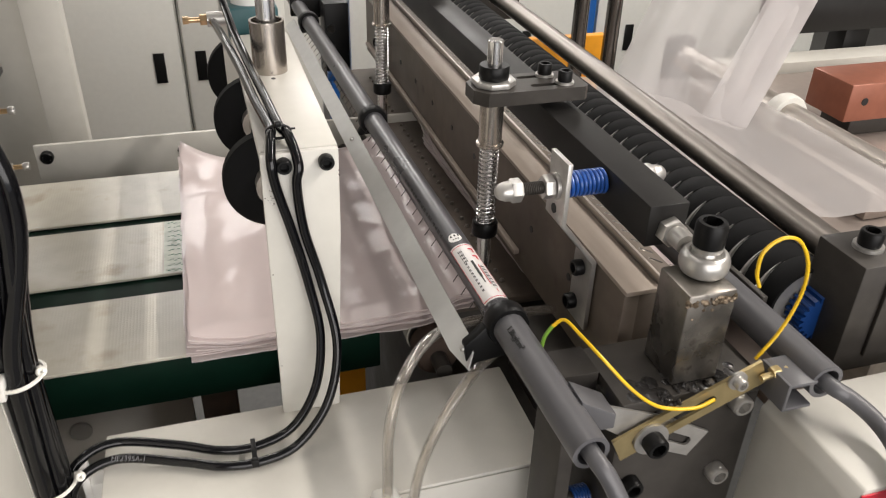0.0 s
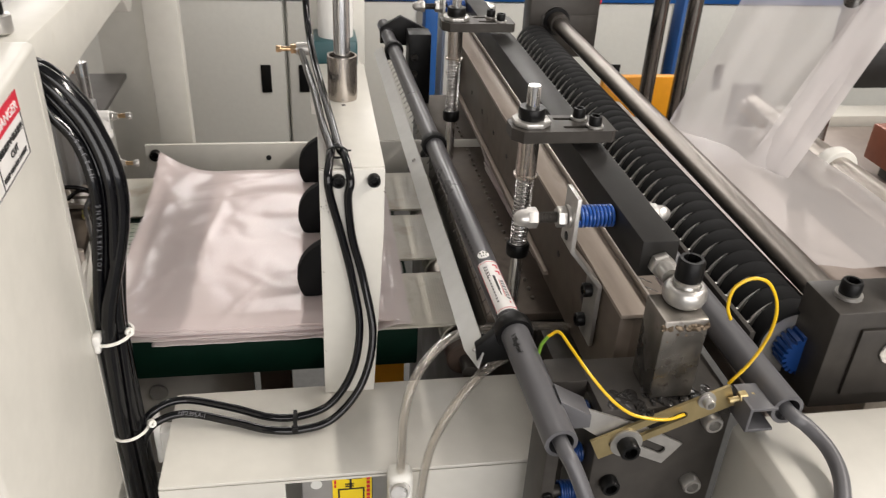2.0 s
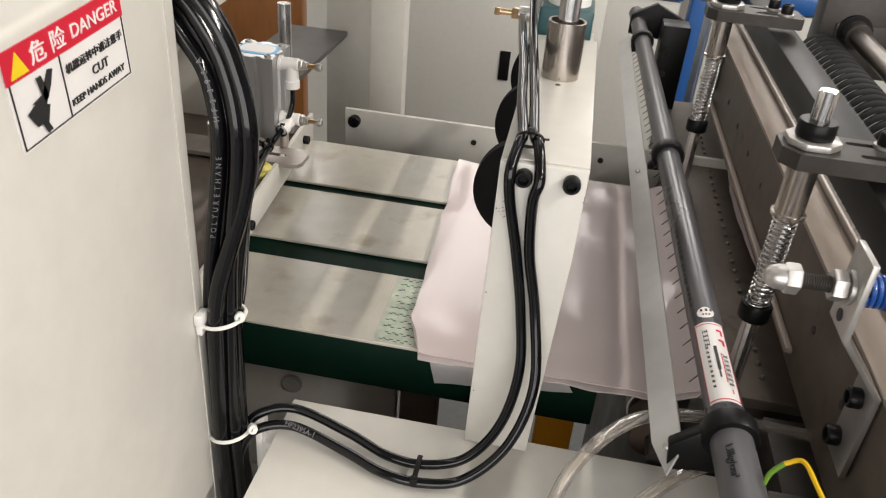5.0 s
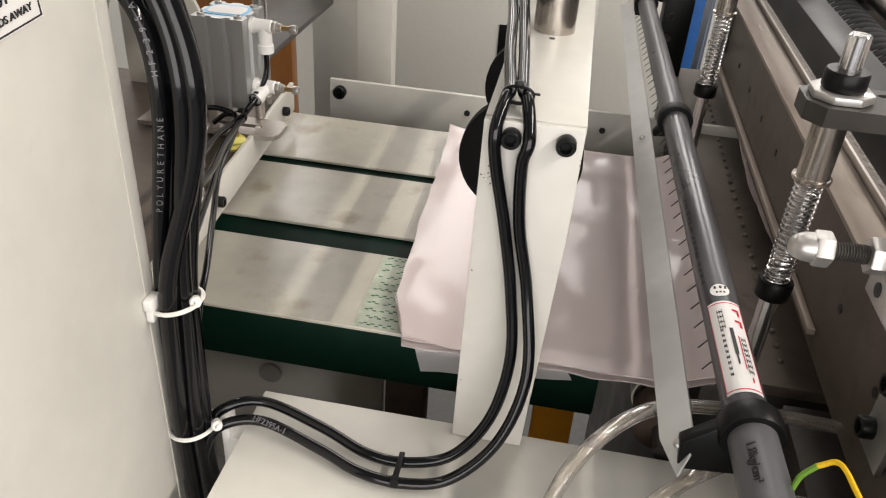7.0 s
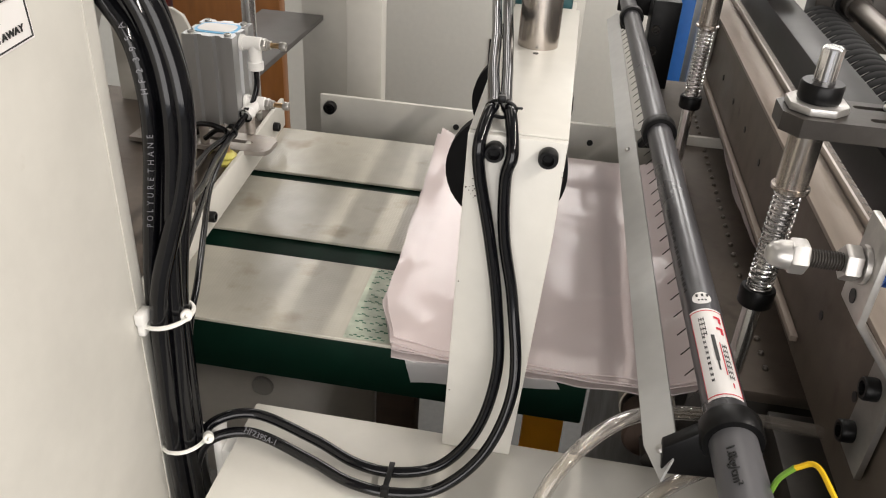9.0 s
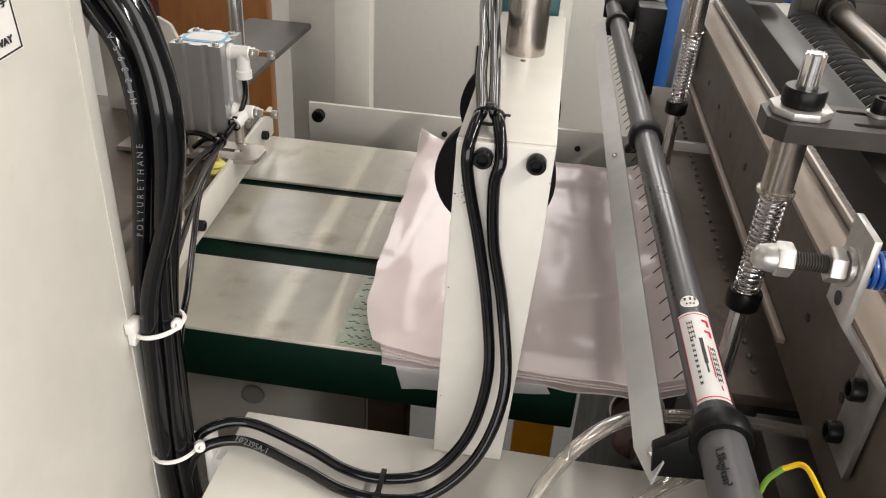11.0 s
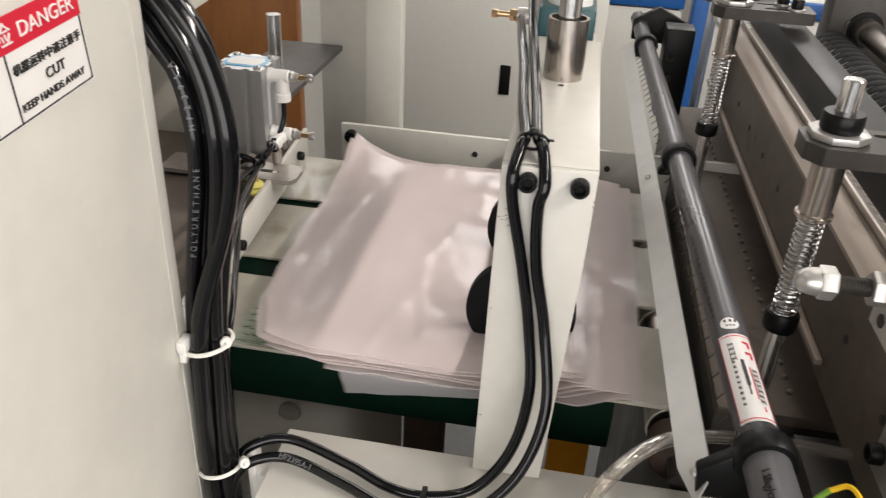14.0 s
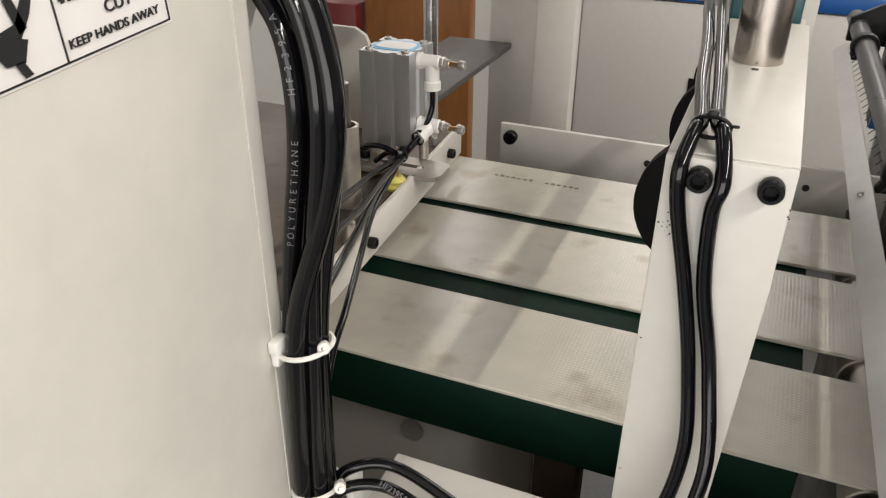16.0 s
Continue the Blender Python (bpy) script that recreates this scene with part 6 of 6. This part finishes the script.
PILE_B = bag_pile("bag_pile", 9, 0.022, 4, "growing pile of milky clear plastic bags on the belts", 0.014, 0.016)


def loose_flap(bag):
    """The lowest bag's front corner hangs over the belt's edge."""
    bm = bmesh.new()
    rows = []
    for i in range(9):
        u = i / 8
        x = 0.024 + 0.120 * u
        drop = 0.030 * (1 - 0.55 * u)
        rows.append([bm.verts.new((x + 0.002 * j, 0.662 - 0.012 * math.sin(min(1.0, j / 3) * 1.5) + 0.002 * noise.noise(V(u * 5, j * 0.4, 3)), 0.0022 - drop * (j / 5) ** 1.4)) for j in range(6)])
    for r, s in zip(rows, rows[1:]):
        for j in range(5):
            bm.faces.new((r[j], s[j], s[j + 1], r[j + 1])).smooth = True
    return part("loose_flap", bm, WEB, bag, "thin clear corner of film hanging down")


loose_flap([o for o in PILE_B.children if o.name.startswith("bag")][0])


def sleeve_print():
    """Pressure rating lettered along the near sleeve of the static bar."""
    sleeve = next(o for o in bpy.data.objects if o.name == "sleeve")
    n = V(-0.62, -0.25, 0.74).normalized()
    t = (BAR_A - BAR_B).normalized()
    n = (n - t * n.dot(t)).normalized()
    m = Matrix((t, n.cross(t), n)).transposed().to_4x4()
    m.translation = bar_y(0.462) + n * 0.0124
    text_part("1.8kg/cm\u00b2", 0.0066, m, INK, sleeve)


sleeve_print()


def belt_joint(belt, y0, y1, x0):
    """Green-tinted welded joint across a belt, at x0, with two columns of wavering dark stitches."""
    tint = part("belt_joint", box(bmesh.new(), x0 - 0.042, x0 + 0.042, y0 + 0.002, y1 - 0.002, 0.86005, 0.8602), JOINT, belt, "green-tinted welded belt joint")
    rnd = random.Random(int(y0 * 1000))
    bm = bmesh.new()
    n = 11
    for k in range(n):
        y = y0 + 0.006 + (y1 - y0 - 0.012) * k / (n - 1)
        for start in (x0 - 0.038, x0 + 0.008):
            h = 0.0
            for q in range(9):
                if rnd.random() < 0.9:
                    x = start + 0.0034 * q + rnd.uniform(-0.0004, 0.0004)
                    w = rnd.uniform(0.00035, 0.0008)
                    box(bm, x, x + 0.0033, y + h - w, y + h + w, 0.8602, 0.8604)
                h = 0.0011 * (-1) ** q + rnd.uniform(-0.0005, 0.0005)
    part("stitches", bm, STITCH, tint, "dark green wavering stitches")["kind"] = "stuff"
    return tint


def belt_print(belt):
    bm = bmesh.new()
    rnd = random.Random(8)
    for x0, n in ((-0.175, 7), (-0.115, 6)):
        for k in range(n):
            h = rnd.uniform(0.0028, 0.005)
            box(bm, x0 + k * 0.0068, x0 + k * 0.0068 + 0.0045, 1.022, 1.022 + h, 0.8601, 0.8603)
    return part("belt_print", bm, BELTPRINT, belt, "faint brown stamped print")


BELTPRINT = mat("faint_brown_ink", (0.16, 0.12, 0.09), 0.6, bump=0.0)
PRINTS = [belt_print(BELT_PARTS[2])]
JOINT = mat("green_tinted_belt", (0.40, 0.445, 0.355), 0.3, var=0.10, grain=120, stain=0.2, stain_scale=30)
STITCH = mat("dark_green_stitching", (0.03, 0.13, 0.075), 0.6, var=0.3)
JOINTS = [belt_joint(BELT_PARTS[0], *BELTS[0], 0.0), belt_joint(BELT_PARTS[2], *BELTS[2], 0.022), belt_joint(BELT_PARTS[1], *BELTS[1], 0.0)]


def motions():
    z = 0.8606
    # how far the belts have run, in metres, in the two deliveries
    run = ((0, 0), (1.6, 0), (1.8, 0.074), (2.0, 0.150), (2.2, 0.222), (2.5, 0.319), (2.7, 0.387), (2.88, 0.432))
    end = ((3.0, 0.436), (3.8, 0.438), (4.0, 0.50), (4.2, 0.62))
    belt = run
    run, end = (tuple((t, d - 0.03 * min(1.0, max(0.0, d - 0.15) / 0.12)) for t, d in rows) for rows in (run, end))
    walk(PILE_A, [(t, pose(-0.018 - d, 0, z)) for t, d in run[:-1]] + [(t, pose(-0.018 - d + 0.080, 0, z, 0, 0, 5)) for t, d in run[-1:] + end] + [(16, pose(-0.543, 0, z, 0, 0, 5))])
    lag = 12.07
    walk(PILE_B, [(0, pose(-0.016, 0, z))] + [(t + lag, pose(-0.016 - d, 0, z)) for t, d in run[1:-1]]
         + [(t + lag, pose(-0.016 - d + 0.080, 0, z, 0, 0, 5)) for t, d in run[-1:] + end[:2]] + [(15.88, pose(-0.39, 0, z, 0, 0, 5)), (16.0, pose(-0.49, 0, z, 0, 0, 5))])
    # each bag of the second pile slides out of the cutter in its turn
    BAG_ROWS = {}
    bags = [o for o in PILE_B.children if o.name.startswith("bag")]
    for k, o in enumerate(bags):
        t = 4.0 if k == 0 else 4.6 + 0.92 * (k - 1)
        up = 0.012
        rows = [(0, pose(0.335, 0, up)), (t, pose(0.335, 0, up)), (t + 0.1, pose(0.17, 0, up)), (t + 0.2, pose(0.03, 0, up)), (t + 0.3, pose(0, 0, 0.003)), (t + 0.5, pose(0, 0, 0)), (16, pose(0, 0, 0))]
        BAG_ROWS[o.name] = rows
        if k > 3:
            walk(o, rows)
    # the lowest bags of a pile lag a little behind as the belts start
    for pile, t0 in ((PILE_A, 1.62), (PILE_B, 13.69)):
        for k, o in enumerate([o for o in pile.children if o.name.startswith("bag")][:4]):
            lag_x = 0.048 - 0.011 * k
            keep = [(t, m) for t, m in BAG_ROWS[o.name] if t < t0] if o.name in BAG_ROWS else [(0, pose(0, 0, 0))]
            walk(o, keep + [(t0, pose(0, 0, 0)), (t0 + 0.22, pose(lag_x, 0, 0)), (t0 + 0.5, pose(lag_x, 0, 0)), (t0 + 0.8, pose(0, 0, 0)), (16, pose(0, 0, 0))])
    # the press wheels come down on the pile while it is delivered
    up, down = pose(0.075, 0.85, 1.010), pose(0.075, 0.85, 0.907)
    walk(WHEELS, [(0, up), (0.45, up), (0.75, down), (2.55, down), (2.85, up), (12.45, up), (12.75, down), (14.68, down), (14.95, up), (16, up)])
    walk(PRINTS[0], [(0, pose(0.30, 0, -0.004)), (14.2, pose(0.30, 0, -0.004)), (14.3, pose(0.25, 0, 0)), (14.57, pose(0.113, 0, 0)), (14.77, pose(0.045, 0, 0)), (14.95, pose(0, 0, 0)), (16, pose(0, 0, 0))])
    for j, o in enumerate(JOINTS):
        if j < 2:
            rows = [(0, pose(0.135, 0, -0.003)), (2.35, pose(0.135, 0, -0.003)), (2.4, pose(0.135, 0, 0)), (2.5, pose(0.115, 0, 0)), (2.7, pose(0.045, 0, 0)), (2.88, pose(0, 0, 0)), (13.67, pose(0, 0, 0))]
        else:
            rows = [(0, pose(0, 0, 0)), (1.6, pose(0, 0, 0))] + [(t, pose(-d, 0, 0)) for t, d in belt[2:]] + [(13.67, pose(-0.45, 0, 0))]
        base = rows[-1][1].translation.x
        rows += [(t + lag, pose(base - d, 0, 0)) for t, d in belt[2:]] + [(16, pose(base - 0.45, 0, 0))]
        walk(o, rows)


motions()
